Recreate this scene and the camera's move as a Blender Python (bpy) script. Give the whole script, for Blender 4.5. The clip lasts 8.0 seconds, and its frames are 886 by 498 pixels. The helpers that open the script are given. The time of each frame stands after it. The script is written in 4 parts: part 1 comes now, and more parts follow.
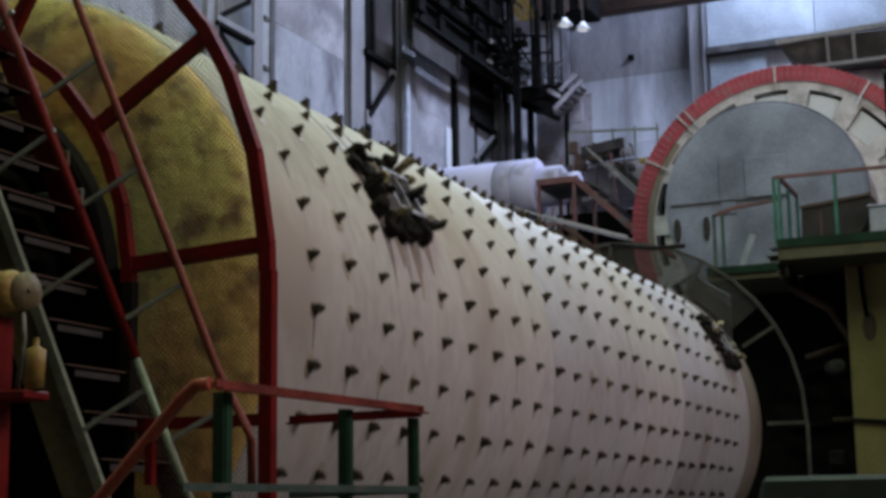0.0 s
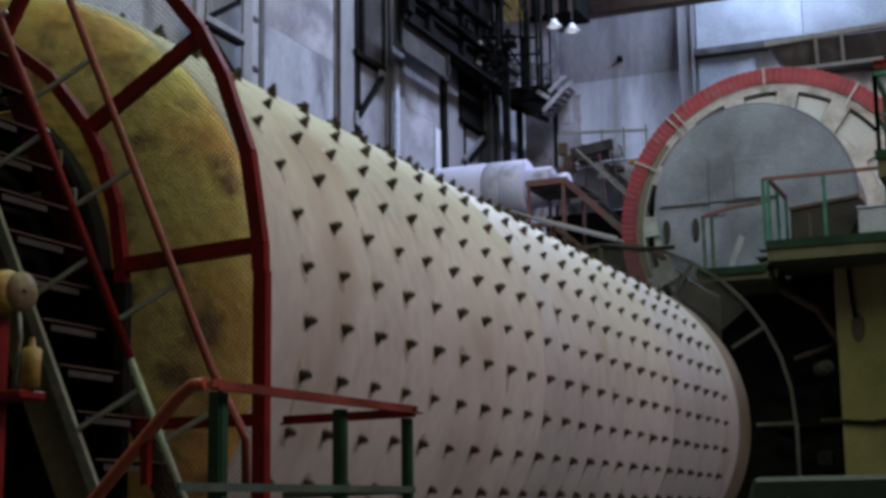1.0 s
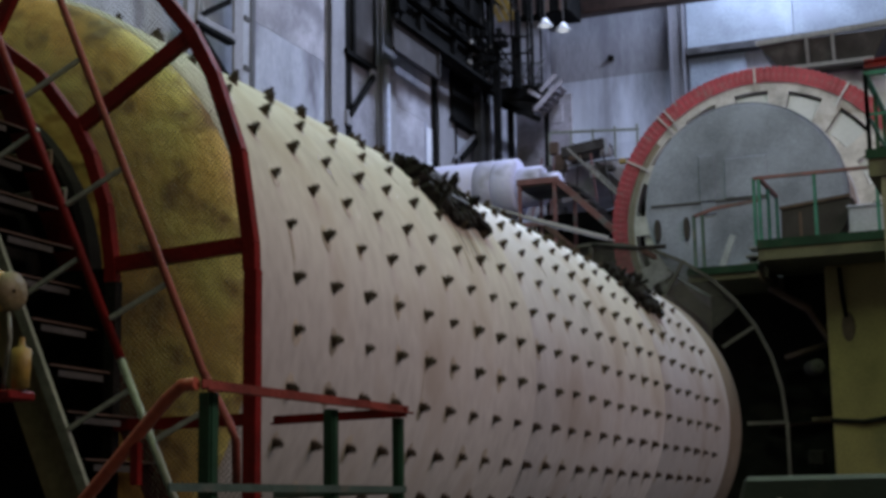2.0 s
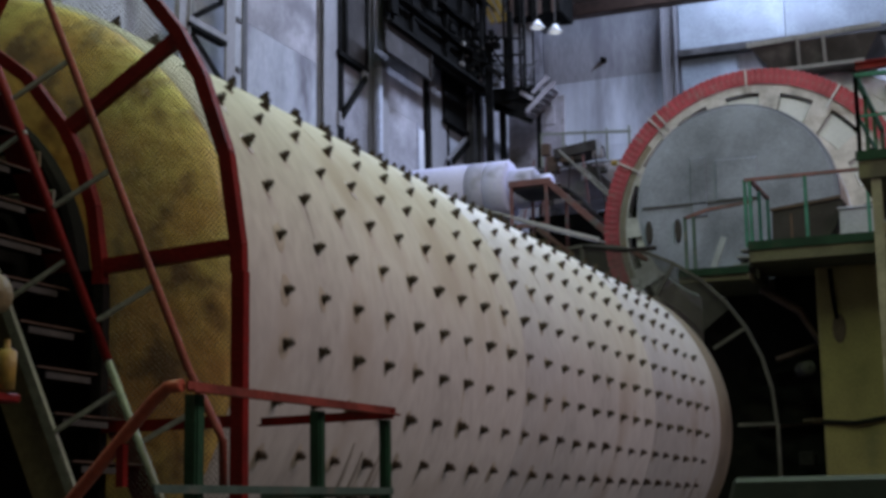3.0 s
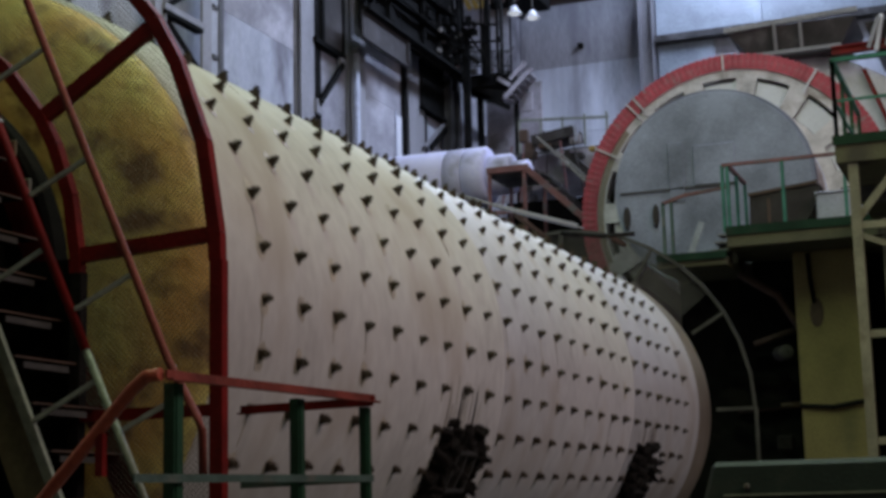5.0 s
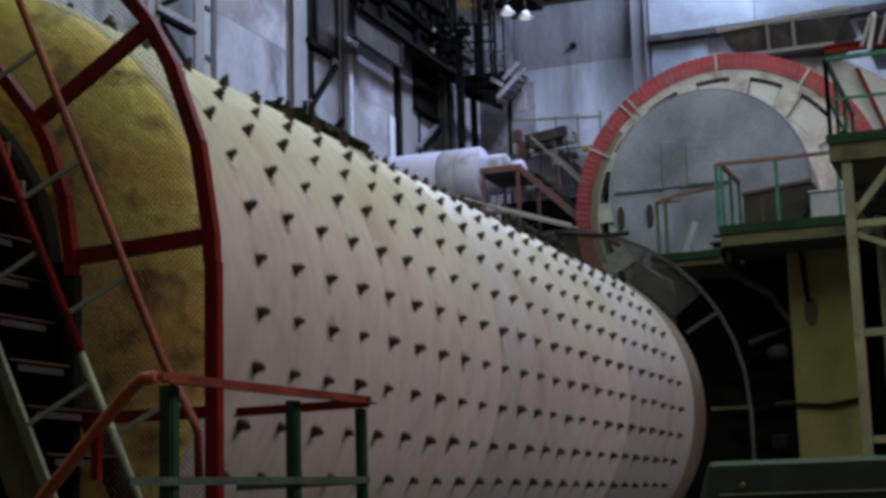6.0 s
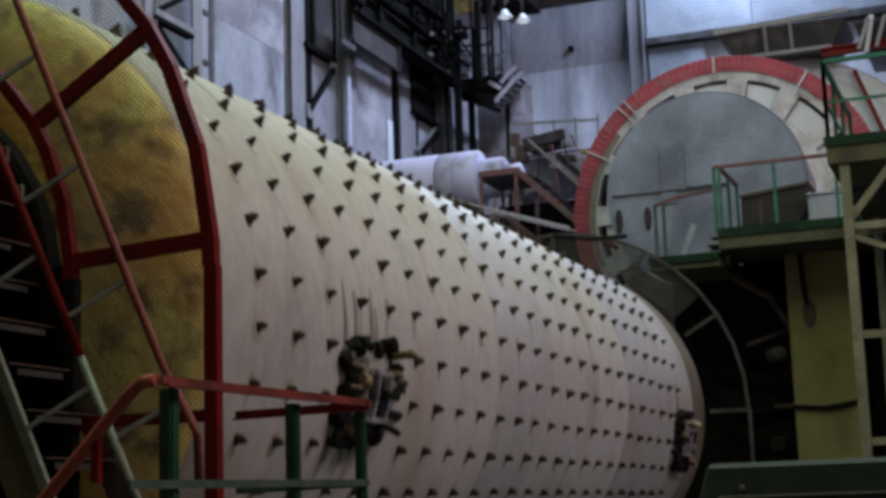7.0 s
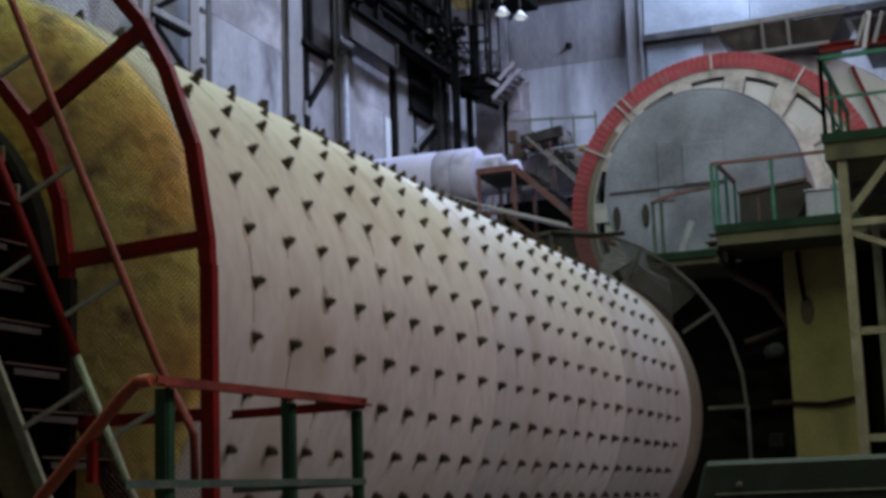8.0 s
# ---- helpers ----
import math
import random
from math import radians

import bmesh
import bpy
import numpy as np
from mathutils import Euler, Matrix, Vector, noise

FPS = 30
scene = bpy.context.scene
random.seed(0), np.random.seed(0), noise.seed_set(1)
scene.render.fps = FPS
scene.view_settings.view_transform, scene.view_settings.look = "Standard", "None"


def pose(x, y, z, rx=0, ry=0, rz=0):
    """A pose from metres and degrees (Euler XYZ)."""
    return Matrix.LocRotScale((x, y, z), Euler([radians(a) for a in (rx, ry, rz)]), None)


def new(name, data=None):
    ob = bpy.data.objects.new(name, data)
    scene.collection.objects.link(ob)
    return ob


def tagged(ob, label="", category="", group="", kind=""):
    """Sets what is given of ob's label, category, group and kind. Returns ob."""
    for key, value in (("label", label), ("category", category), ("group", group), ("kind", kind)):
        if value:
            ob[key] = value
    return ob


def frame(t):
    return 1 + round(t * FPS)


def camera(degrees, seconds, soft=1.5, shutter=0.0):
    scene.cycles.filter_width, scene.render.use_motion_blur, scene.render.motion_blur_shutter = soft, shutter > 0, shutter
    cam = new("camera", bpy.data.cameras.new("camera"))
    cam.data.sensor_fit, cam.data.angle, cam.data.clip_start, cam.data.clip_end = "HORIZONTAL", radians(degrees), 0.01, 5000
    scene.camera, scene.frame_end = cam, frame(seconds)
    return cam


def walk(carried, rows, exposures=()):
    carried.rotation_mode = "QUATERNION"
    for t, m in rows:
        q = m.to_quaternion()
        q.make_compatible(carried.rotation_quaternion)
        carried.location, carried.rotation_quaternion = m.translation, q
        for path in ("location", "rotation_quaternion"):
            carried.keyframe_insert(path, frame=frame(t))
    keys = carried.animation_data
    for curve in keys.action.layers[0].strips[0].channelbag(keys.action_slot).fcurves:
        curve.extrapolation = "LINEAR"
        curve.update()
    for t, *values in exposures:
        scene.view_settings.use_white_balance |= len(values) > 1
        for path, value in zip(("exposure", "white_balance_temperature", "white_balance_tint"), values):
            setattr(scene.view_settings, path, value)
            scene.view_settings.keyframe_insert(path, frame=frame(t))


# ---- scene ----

# ---------- camera ----------
cam = camera(32.4, 8.0, soft=3.5, shutter=0.2)
walk(cam, [
    (0.0, pose(6.039, -7.585, 1.605, 100.165, 0.770, 23.244)),
    (0.5, pose(6.031, -7.602, 1.597, 100.247, 0.763, 23.050)),
    (1.0, pose(6.018, -7.605, 1.600, 100.204, 0.789, 22.792)),
    (1.5, pose(6.004, -7.596, 1.604, 100.163, 0.809, 22.613)),
    (3.0, pose(6.049, -7.602, 1.603, 100.218, 0.893, 22.215)),
    (3.5, pose(6.045, -7.581, 1.608, 100.248, 0.843, 22.114)),
    (4.0, pose(6.047, -7.577, 1.613, 100.073, 1.036, 21.851)),
    (4.5, pose(6.040, -7.584, 1.599, 99.900, 1.263, 21.642)),
    (5.0, pose(6.042, -7.593, 1.605, 99.704, 1.361, 21.466)),
    (6.5, pose(6.025, -7.581, 1.610, 99.730, 1.747, 21.205)),
    (7.0, pose(6.030, -7.594, 1.605, 99.843, 1.810, 21.228)),
    (7.5, pose(6.036, -7.580, 1.608, 99.791, 1.967, 21.351)),
    (8.0, pose(6.040, -7.588, 1.613, 99.724, 1.950, 21.195)),
])

# ---------- light ----------
world = bpy.data.worlds.new("world")
world.use_nodes = True
scene.world = world
sky = world.node_tree.nodes.new("ShaderNodeTexSky")
sky.sky_type, sky.sun_disc, sky.sun_elevation = "NISHITA", False, radians(35)
world.node_tree.links.new(sky.outputs[0], world.node_tree.nodes["Background"].inputs[0])
world.node_tree.nodes["Background"].inputs[1].default_value = 0.08
scene.view_settings.exposure = 0.0


def unseen_lamp(x, y, z, sx, sy, watts, colour):
    """An added area lamp for light through an assumed opening out of view."""
    lamp = bpy.data.lights.new("unseen_lamp", "AREA")
    lamp.shape, lamp.size, lamp.size_y, lamp.energy, lamp.color = "RECTANGLE", sx, sy, watts, colour
    ob = new("unseen_lamp", lamp)
    ob.location = (x, y, z)
    return ob


ROOF = 21.0
# roof lamps out of view, each tinted for the surfaces below it
unseen_lamp(1.5, 0.5, ROOF - 0.05, 3.0, 13.0, 1400, (0.73, 1.0, 0.58))
unseen_lamp(1.5, 14.0, ROOF - 0.05, 3.0, 12.0, 930, (0.75, 0.85, 1.0))
unseen_lamp(-1.8, 31.7, ROOF - 0.05, 2.0, 16.0, 3850, (0.58, 0.70, 1.0))
# assumed side window, split in two to tint the drum warm and cool
for y, watts, tone in ((-3.0, 1000, (1.0, 0.775, 0.62)), (7.0, 890, (1.0, 0.88, 0.97))):
    side = unseen_lamp(17.55, y, 14.5, 7.0, 10.0, watts, tone)
    side.rotation_euler = (0, radians(90), 0)

# ---------- materials ----------
H = 2.82          # height of the mill's axis
R = 2.0           # radius of its shell
SPIN = 97.15      # degrees a second


def mat(name, colour, rough=0.7, metal=0.0, vary=0.25, scale=3.0, fine=40.0, bump=0.15, dirt=None, dirt_at=0.55, dirt_scale=1.2,
        stretch=(1, 1, 1), island=False, alt=None, gloss=0.5, spread=0.2):
    """Painted or raw surface: blotches at two scales, a dirt colour in patches, fine relief."""
    m = bpy.data.materials.new(name)
    m.use_nodes = True
    n, l = m.node_tree.nodes, m.node_tree.links
    b = n["Principled BSDF"]
    b.inputs["Roughness"].default_value, b.inputs["Metallic"].default_value = rough, metal
    co = n.new("ShaderNodeTexCoord")
    mp = n.new("ShaderNodeMapping")
    mp.inputs["Scale"].default_value = stretch
    l.new(co.outputs["Object"], mp.inputs[0])

    def nz(s, detail=4):
        t = n.new("ShaderNodeTexNoise")
        t.inputs["Scale"].default_value, t.inputs["Detail"].default_value = s, detail
        l.new(mp.outputs[0], t.inputs["Vector"])
        return t
    big, small = nz(scale), nz(fine, 3)
    ramp = n.new("ShaderNodeValToRGB")
    c = Vector(colour)
    lo, hi = c * (1 - vary), c * (1 + vary)
    if alt:
        lo, hi = Vector(alt), c
    b.inputs["Specular IOR Level"].default_value = gloss
    ramp.color_ramp.elements[0].position, ramp.color_ramp.elements[1].position = 0.5 - spread, 0.5 + spread
    ramp.color_ramp.elements[0].color, ramp.color_ramp.elements[1].color = (*lo, 1), (*hi, 1)
    l.new(big.outputs[0], ramp.inputs[0])
    out = ramp.outputs[0]
    grain = n.new("ShaderNodeMix")
    grain.data_type, grain.blend_type = "RGBA", "OVERLAY"
    grain.inputs[0].default_value = 0.35
    l.new(out, grain.inputs[6])
    l.new(small.outputs[0], grain.inputs[7])
    out = grain.outputs[2]
    if dirt:
        patch = nz(dirt_scale, 8)
        edge = n.new("ShaderNodeValToRGB")
        edge.color_ramp.elements[0].position, edge.color_ramp.elements[1].position = dirt_at, min(dirt_at + 0.15, 1)
        l.new(patch.outputs[0], edge.inputs[0])
        mix = n.new("ShaderNodeMix")
        mix.data_type = "RGBA"
        l.new(edge.outputs[0], mix.inputs[0])
        l.new(out, mix.inputs[6])
        mix.inputs[7].default_value = (*dirt, 1)
        out = mix.outputs[2]
    if island:
        info = n.new("ShaderNodeObjectInfo")
        hsv = n.new("ShaderNodeHueSaturation")
        mr = n.new("ShaderNodeMapRange")
        mr.inputs[3].default_value, mr.inputs[4].default_value = 0.85, 1.15
        l.new(info.outputs["Random"], mr.inputs[0])
        l.new(mr.outputs[0], hsv.inputs["Value"])
        l.new(out, hsv.inputs["Color"])
        out = hsv.outputs[0]
    l.new(out, b.inputs["Base Color"])
    bp = n.new("ShaderNodeBump")
    bp.inputs["Strength"].default_value, bp.inputs["Distance"].default_value = bump, 0.02
    l.new(small.outputs[0], bp.inputs["Height"])
    l.new(bp.outputs[0], b.inputs["Normal"])
    return m


def glow(name, colour, strength):
    m = bpy.data.materials.new(name)
    m.use_nodes = True
    b = m.node_tree.nodes["Principled BSDF"]
    b.inputs["Base Color"].default_value = (*colour, 1)
    b.inputs["Emission Color"].default_value, b.inputs["Emission Strength"].default_value = (*colour, 1), strength
    return m


SHELL = mat("dusty_pale_shell_paint", (0.625, 0.605, 0.62), 0.55, 0, 0.13, 0.9, 9, 0.08, (0.50, 0.45, 0.43), 0.52, 0.9, (0.8, 1.35, 0.8))
HEAD = mat("stained_yellow_paint", (0.60, 0.54, 0.16), 0.5, 0, 0.35, 1.1, 10, 0.7, (0.19, 0.10, 0.035), 0.51, 4.2, alt=(0.60, 0.34, 0.09), spread=0.12)
GREASESHADE = mat("black_grease_and_shade", (0.015, 0.013, 0.012), 0.8, 0, 0.5, 9, 60, 0.5, gloss=0.15)
# Near-black steel colour that also stands in for deep shade between and under parts.
SHADEBLACK = mat("black_steel_and_shade", (0.007, 0.0068, 0.0065), 0.85, 0, 0.4, 3, 40, 0.3, (0.016, 0.014, 0.012), 0.55, 2.5, gloss=0.06)
BOLT = mat("greasy_bolt_steel", (0.06, 0.047, 0.033), 0.75, 0.0, 0.4, 9, 60, 0.3, island=True, gloss=0.2)
STRAP = mat("bluish_grey_worn_steel", (0.36, 0.35, 0.42), 0.5, 0.1, 0.4, 6, 50, 0.3, (0.06, 0.05, 0.05), 0.55, 7)
SMEAR = mat("grey_grease_smear", (0.43, 0.41, 0.39), 0.6, 0, 0.35, 3, 30, 0.1)
RUNOFF = mat("brown_grease_runoff", (0.40, 0.34, 0.28), 0.6, 0, 0.3, 3, 30, 0.1)
RUNDARK = mat("dark_brown_runoff", (0.22, 0.175, 0.14), 0.6, 0, 0.3, 3, 30, 0.1)
STREAK = mat("dark_oil_streak", (0.28, 0.255, 0.24), 0.5, 0, 0.3, 3, 30, 0.1)
DIRTY = mat("oily_dusty_plate", (0.50, 0.47, 0.45), 0.6, 0, 0.3, 3, 30, 0.3, (0.03, 0.026, 0.02), 0.5, 4.5)
OCHRE = mat("dusty_ochre_steel", (0.34, 0.27, 0.16), 0.6, 0, 0.3, 5, 40, 0.3, (0.06, 0.05, 0.03), 0.52, 6)
TAN = mat("brown_caked_dust", (0.25, 0.21, 0.175), 0.8, 0, 0.3, 1.2, 25, 0.3, (0.24, 0.19, 0.14), 0.5, 1.5)
DRIP = mat("faint_brown_drip", (0.47, 0.42, 0.36), 0.6, 0, 0.3, 3, 30, 0.1)
LILAC = mat("dusty_lilac_lagging", (0.62, 0.61, 0.84), 0.7, 0, 0.15, 1.0, 25, 0.2, (0.30, 0.29, 0.36), 0.57, 1.2)
BAND = mat("greyer_lilac_lagging", (0.42, 0.41, 0.55), 0.7, 0, 0.3, 1.0, 25, 0.2, (0.30, 0.29, 0.36), 0.5, 1.6)
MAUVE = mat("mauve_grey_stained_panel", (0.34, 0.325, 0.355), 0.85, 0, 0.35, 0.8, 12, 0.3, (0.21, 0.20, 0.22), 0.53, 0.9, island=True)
MAUVEDARK = mat("mauve_brown_grimy_sheet", (0.30, 0.27, 0.29), 0.8, 0, 0.35, 1.2, 15, 0.3, (0.14, 0.12, 0.12), 0.54, 1.4)
GIRDER = mat("dull_brown_black_girder_steel", (0.048, 0.042, 0.041), 0.75, 0, 0.35, 1.5, 25, 0.2, (0.085, 0.078, 0.08), 0.55, 1.2, gloss=0.2)
PALE = mat("scuffed_pale_steel", (0.33, 0.30, 0.27), 0.5, 0.1, 0.4, 6, 50, 0.3, (0.05, 0.04, 0.03), 0.5, 7)
RED = mat("worn_red_paint", (0.18, 0.009, 0.008), 0.55, 0, 0.35, 3, 40, 0.2, (0.05, 0.012, 0.01), 0.56, 3, gloss=0.2)
ORANGE = mat("faded_orange_red_paint", (0.34, 0.065, 0.035), 0.5, 0, 0.3, 4, 40, 0.2, (0.12, 0.03, 0.02), 0.62, 5)
EDGEGREEN = mat("blackish_green_edge_paint", (0.010, 0.034, 0.018), 0.6, 0, 0.35, 3, 30, 0.2, (0.03, 0.035, 0.025), 0.56, 3, gloss=0.2)
GREEN = mat("dark_green_paint", (0.011, 0.055, 0.025), 0.5, 0, 0.3, 4, 40, 0.2, (0.02, 0.03, 0.02), 0.6, 4)
BOTTLE = mat("blackish_green_machine_paint", (0.010, 0.019, 0.015), 0.6, 0, 0.3, 2, 30, 0.2, (0.03, 0.03, 0.025), 0.55, 2)
TEAL = mat("teal_green_paint", (0.04, 0.17, 0.13), 0.5, 0, 0.3, 4, 40, 0.2, (0.05, 0.09, 0.07), 0.6, 4)
CREAM = mat("dirty_cream_paint", (0.27, 0.205, 0.085), 0.7, 0, 0.25, 1.2, 25, 0.2, (0.13, 0.11, 0.06), 0.58, 0.9)
DECK = mat("weathered_olive_deck_edge", (0.10, 0.092, 0.052), 0.75, 0, 0.3, 1.5, 25, 0.3, (0.06, 0.05, 0.035), 0.55, 1.5)
LINEN = mat("dusty_cream_casting", (0.56, 0.52, 0.53), 0.7, 0, 0.35, 2, 25, 0.2, (0.2, 0.14, 0.1), 0.56, 1.4)
GEAR = mat("red_gear_paint", (0.40, 0.055, 0.08), 0.55, 0, 0.35, 2.5, 30, 0.25, (0.30, 0.17, 0.18), 0.56, 4)
DULLRED = mat("dusty_dull_red_paint", (0.20, 0.085, 0.09), 0.6, 0, 0.3, 2.5, 30, 0.2, (0.14, 0.12, 0.13), 0.55, 3)
GREY = mat("blue_grey_sheet", (0.26, 0.275, 0.37), 0.5, 0.1, 0.4, 0.9, 20, 0.15, (0.34, 0.36, 0.49), 0.55, 1.1)
WHITE = mat("dusty_white_sheet", (0.68, 0.68, 0.72), 0.6, 0, 0.12, 0.8, 20, 0.1, (0.42, 0.42, 0.45), 0.6, 0.7)
CLAD = mat("dusty_pale_blue_cladding", (0.33, 0.37, 0.415), 0.75, 0, 0.3, 0.7, 12, 0.2, (0.32, 0.35, 0.40), 0.54, 0.8, island=True)
STEEL = mat("dusty_dark_steel", (0.075, 0.07, 0.07), 0.6, 0.3, 0.4, 2, 30, 0.2, (0.16, 0.15, 0.15), 0.58, 2)
BROWN = mat("rust_brown_steel", (0.10, 0.06, 0.045), 0.7, 0.1, 0.4, 2, 30, 0.3, (0.05, 0.03, 0.025), 0.55, 2)
DUSTSTEEL = mat("grey_dusty_column_steel", (0.26, 0.25, 0.265), 0.6, 0.1, 0.25, 1, 25, 0.2, (0.13, 0.12, 0.13), 0.58, 1.2, (1, 1, 0.3))
LEFTWALL = mat("pale_concrete_panel", (0.50, 0.51, 0.57), 0.85, 0, 0.3, 0.7, 12, 0.3, (0.20, 0.19, 0.22), 0.55, 0.7, (1, 1, 0.5), island=True)
FARWALL = mat("blue_grey_streaked_concrete", (0.60, 0.62, 0.68), 0.85, 0, 0.4, 0.6, 9, 0.3, (0.40, 0.40, 0.45), 0.55, 0.8, (1.6, 1, 0.35), island=True)
# Darker copy of the far wall colour, for the part in the crane's shadow.
FARSHADE = mat("shaded_far_concrete", (0.40, 0.395, 0.42), 0.85, 0, 0.3, 0.6, 9, 0.3, (0.28, 0.27, 0.30), 0.55, 0.8, (1.6, 1, 0.35), island=True)
# Unseen walls, roof and floor are coloured dark to hold back bounced light.
LOWBOUNCE = mat("dark_plaster_low_bounce", (0.045, 0.043, 0.042), 0.9, 0, 0.3, 0.5, 12, 0.2)
CONCRETE = mat("floor_concrete", (0.06, 0.057, 0.053), 0.85, 0, 0.25, 0.6, 20, 0.3, (0.1, 0.1, 0.1), 0.58, 0.5)
# Dark brown for blocks and plates, with the shade around them in its colour.
DARKBLOCK = mat("dark_brown_concrete_and_shade", (0.05, 0.034, 0.026), 0.8, 0, 0.4, 0.8, 20, 0.3, (0.02, 0.015, 0.012), 0.5, 0.8)
DULLTEAL = mat("dusty_dull_teal_paint", (0.06, 0.10, 0.085), 0.6, 0, 0.3, 4, 40, 0.2, (0.13, 0.13, 0.11), 0.55, 5)
RUSTRED = mat("dull_rust_red_paint", (0.20, 0.045, 0.035), 0.6, 0, 0.35, 4, 40, 0.3, (0.17, 0.06, 0.05), 0.6, 6, gloss=0.25)
RAILGREY = mat("pale_green_grey_paint", (0.20, 0.21, 0.17), 0.5, 0.1, 0.3, 5, 40, 0.2, (0.12, 0.10, 0.06), 0.6, 5)
STRUT = mat("worn_pale_grey_steel", (0.46, 0.47, 0.43), 0.55, 0.1, 0.25, 5, 40, 0.2, (0.25, 0.24, 0.2), 0.6, 6)
OLIVE = mat("olive_painted_plate", (0.17, 0.13, 0.065), 0.6, 0, 0.3, 3, 30, 0.2, (0.07, 0.06, 0.04), 0.56, 3)
YELLOW = mat("dirty_yellow_paint", (0.34, 0.22, 0.05), 0.5, 0, 0.25, 4, 30, 0.2, (0.2, 0.13, 0.05), 0.6, 5)
LAMPGLOW = glow("lit_lamp_glass", (0.9, 0.95, 1.0), 0.5)
DUSTOLIVE = mat("dusty_grey_olive_steel", (0.23, 0.21, 0.15), 0.65, 0, 0.3, 2.5, 30, 0.2, (0.16, 0.13, 0.08), 0.55, 3)
MAUVELIGHT = mat("dusty_bluish_grey_enamel", (0.38, 0.39, 0.47), 0.6, 0, 0.25, 2, 25, 0.2, (0.22, 0.21, 0.24), 0.55, 2)
WIRE = mat("galvanised_wire", (0.06, 0.055, 0.045), 0.5, 0.3, 0.2, 5, 40, 0.0)


# ---------- mesh helpers ----------
def part(name, bm, material, parent=None, label="", smooth=False, kind=""):
    me = bpy.data.meshes.new(name)
    bm.normal_update()
    bm.to_mesh(me)
    bm.free()
    me.materials.append(material)
    if smooth:
        for p in me.polygons:
            p.use_smooth = len(p.vertices) == 4
    ob = new(name, me)
    ob.parent = parent
    return tagged(ob, label=label, kind=kind)


def thing(name, at, label, category, group="", kind=""):
    ob = new(name)
    ob.location = at
    ob.empty_display_size = 0.2
    return tagged(ob, label, category, group, kind)


def box(bm, x0, x1, y0, y1, z0, z1, bevel=0.0):
    vs = [bm.verts.new((x, y, z)) for x in (x0, x1) for y in (y0, y1) for z in (z0, z1)]
    fs = [bm.faces.new([vs[i] for i in f]) for f in ((0, 1, 3, 2), (4, 6, 7, 5), (0, 4, 5, 1), (2, 3, 7, 6), (0, 2, 6, 4), (1, 5, 7, 3))]
    if bevel:
        es = list({e for f in fs for e in f.edges})
        bmesh.ops.bevel(bm, geom=es, offset=bevel, segments=1, affect="EDGES")
    return bm


def bx(*a, **k):
    return box(bmesh.new(), *a, **k)


def frame_of(a, b, up=(0, 0, 1)):
    d = (Vector(b) - Vector(a)).normalized()
    u = Vector(up)
    if abs(d.dot(u)) > 0.98:
        u = Vector((0, 1, 0))
    s = d.cross(u).normalized()
    return d, s, s.cross(d)


def bar(bm, a, b, w, h, up=(0, 0, 1)):
    """A square-edged bar from a to b; w across, h along up."""
    d, s, u = frame_of(a, b, up)
    a, b = Vector(a), Vector(b)
    ring = [(-w / 2, -h / 2), (w / 2, -h / 2), (w / 2, h / 2), (-w / 2, h / 2)]
    va = [bm.verts.new(a + s * p + u * q) for p, q in ring]
    vb = [bm.verts.new(b + s * p + u * q) for p, q in ring]
    for i in range(4):
        bm.faces.new((va[i], va[(i + 1) % 4], vb[(i + 1) % 4], vb[i]))
    bm.faces.new(va[::-1]), bm.faces.new(vb)
    return bm


def angle_iron(bm, a, b, w, t, up=(0, 0, 1)):
    """An L profile along a to b."""
    d, s, u = frame_of(a, b, up)
    bar(bm, Vector(a) + s * w / 2, Vector(b) + s * w / 2, w, t, up)
    bar(bm, Vector(a) + u * (w / 2 + t / 2), Vector(b) + u * (w / 2 + t / 2), t, w, up)
    return bm


def channel(bm, a, b, w, h, t, up=(0, 0, 1)):
    """An I profile: two flanges and a web."""
    d, s, u = frame_of(a, b, up)
    bar(bm, a, b, t, h, up)
    for k in (-1, 1):
        bar(bm, Vector(a) + u * k * (h / 2 - t / 2 + 0.001), Vector(b) + u * k * (h / 2 - t / 2 + 0.001), w, t, up)
    return bm


def pipe(bm, pts, r, n=10):
    """A round pipe through points."""
    rings = []
    pts = [Vector(p) for p in pts]
    for i, p in enumerate(pts):
        d = (pts[min(i + 1, len(pts) - 1)] - pts[max(i - 1, 0)]).normalized()
        _, s, u = frame_of((0, 0, 0), d)
        rings.append([bm.verts.new(p + s * r * math.cos(k * math.tau / n) + u * r * math.sin(k * math.tau / n)) for k in range(n)])
    for a, b in zip(rings, rings[1:]):
        for k in range(n):
            bm.faces.new((a[k], a[(k + 1) % n], b[(k + 1) % n], b[k]))
    bm.faces.new(rings[0][::-1]), bm.faces.new(rings[-1])
    return bm


def lathe(bm, profile, n=96, a0=0.0, a1=360.0):
    """Turn (y, r) points round the y axis."""
    full = a1 - a0 >= 360
    m = n if full else n + 1
    rings = []
    for y, r in profile:
        ring = []
        for k in range(m):
            a = radians(a0 + (a1 - a0) * k / n)
            ring.append(bm.verts.new((r * math.cos(a), y, r * math.sin(a))))
        rings.append(ring)
    for a, b in zip(rings, rings[1:]):
        for k in range(n):
            j = (k + 1) % m
            bm.faces.new((a[k], a[j], b[j], b[k]))
    return bm


def on_shell(theta, y, r):
    a = radians(theta)
    return Vector((r * math.cos(a), y, -r * math.sin(a)))


# ---------- the hall ----------
def wall(name, x0, x1, y0, y1, z0, z1, material):
    return part(name, bx(x0, x1, y0, y1, z0, z1), material, label="", kind="structure")


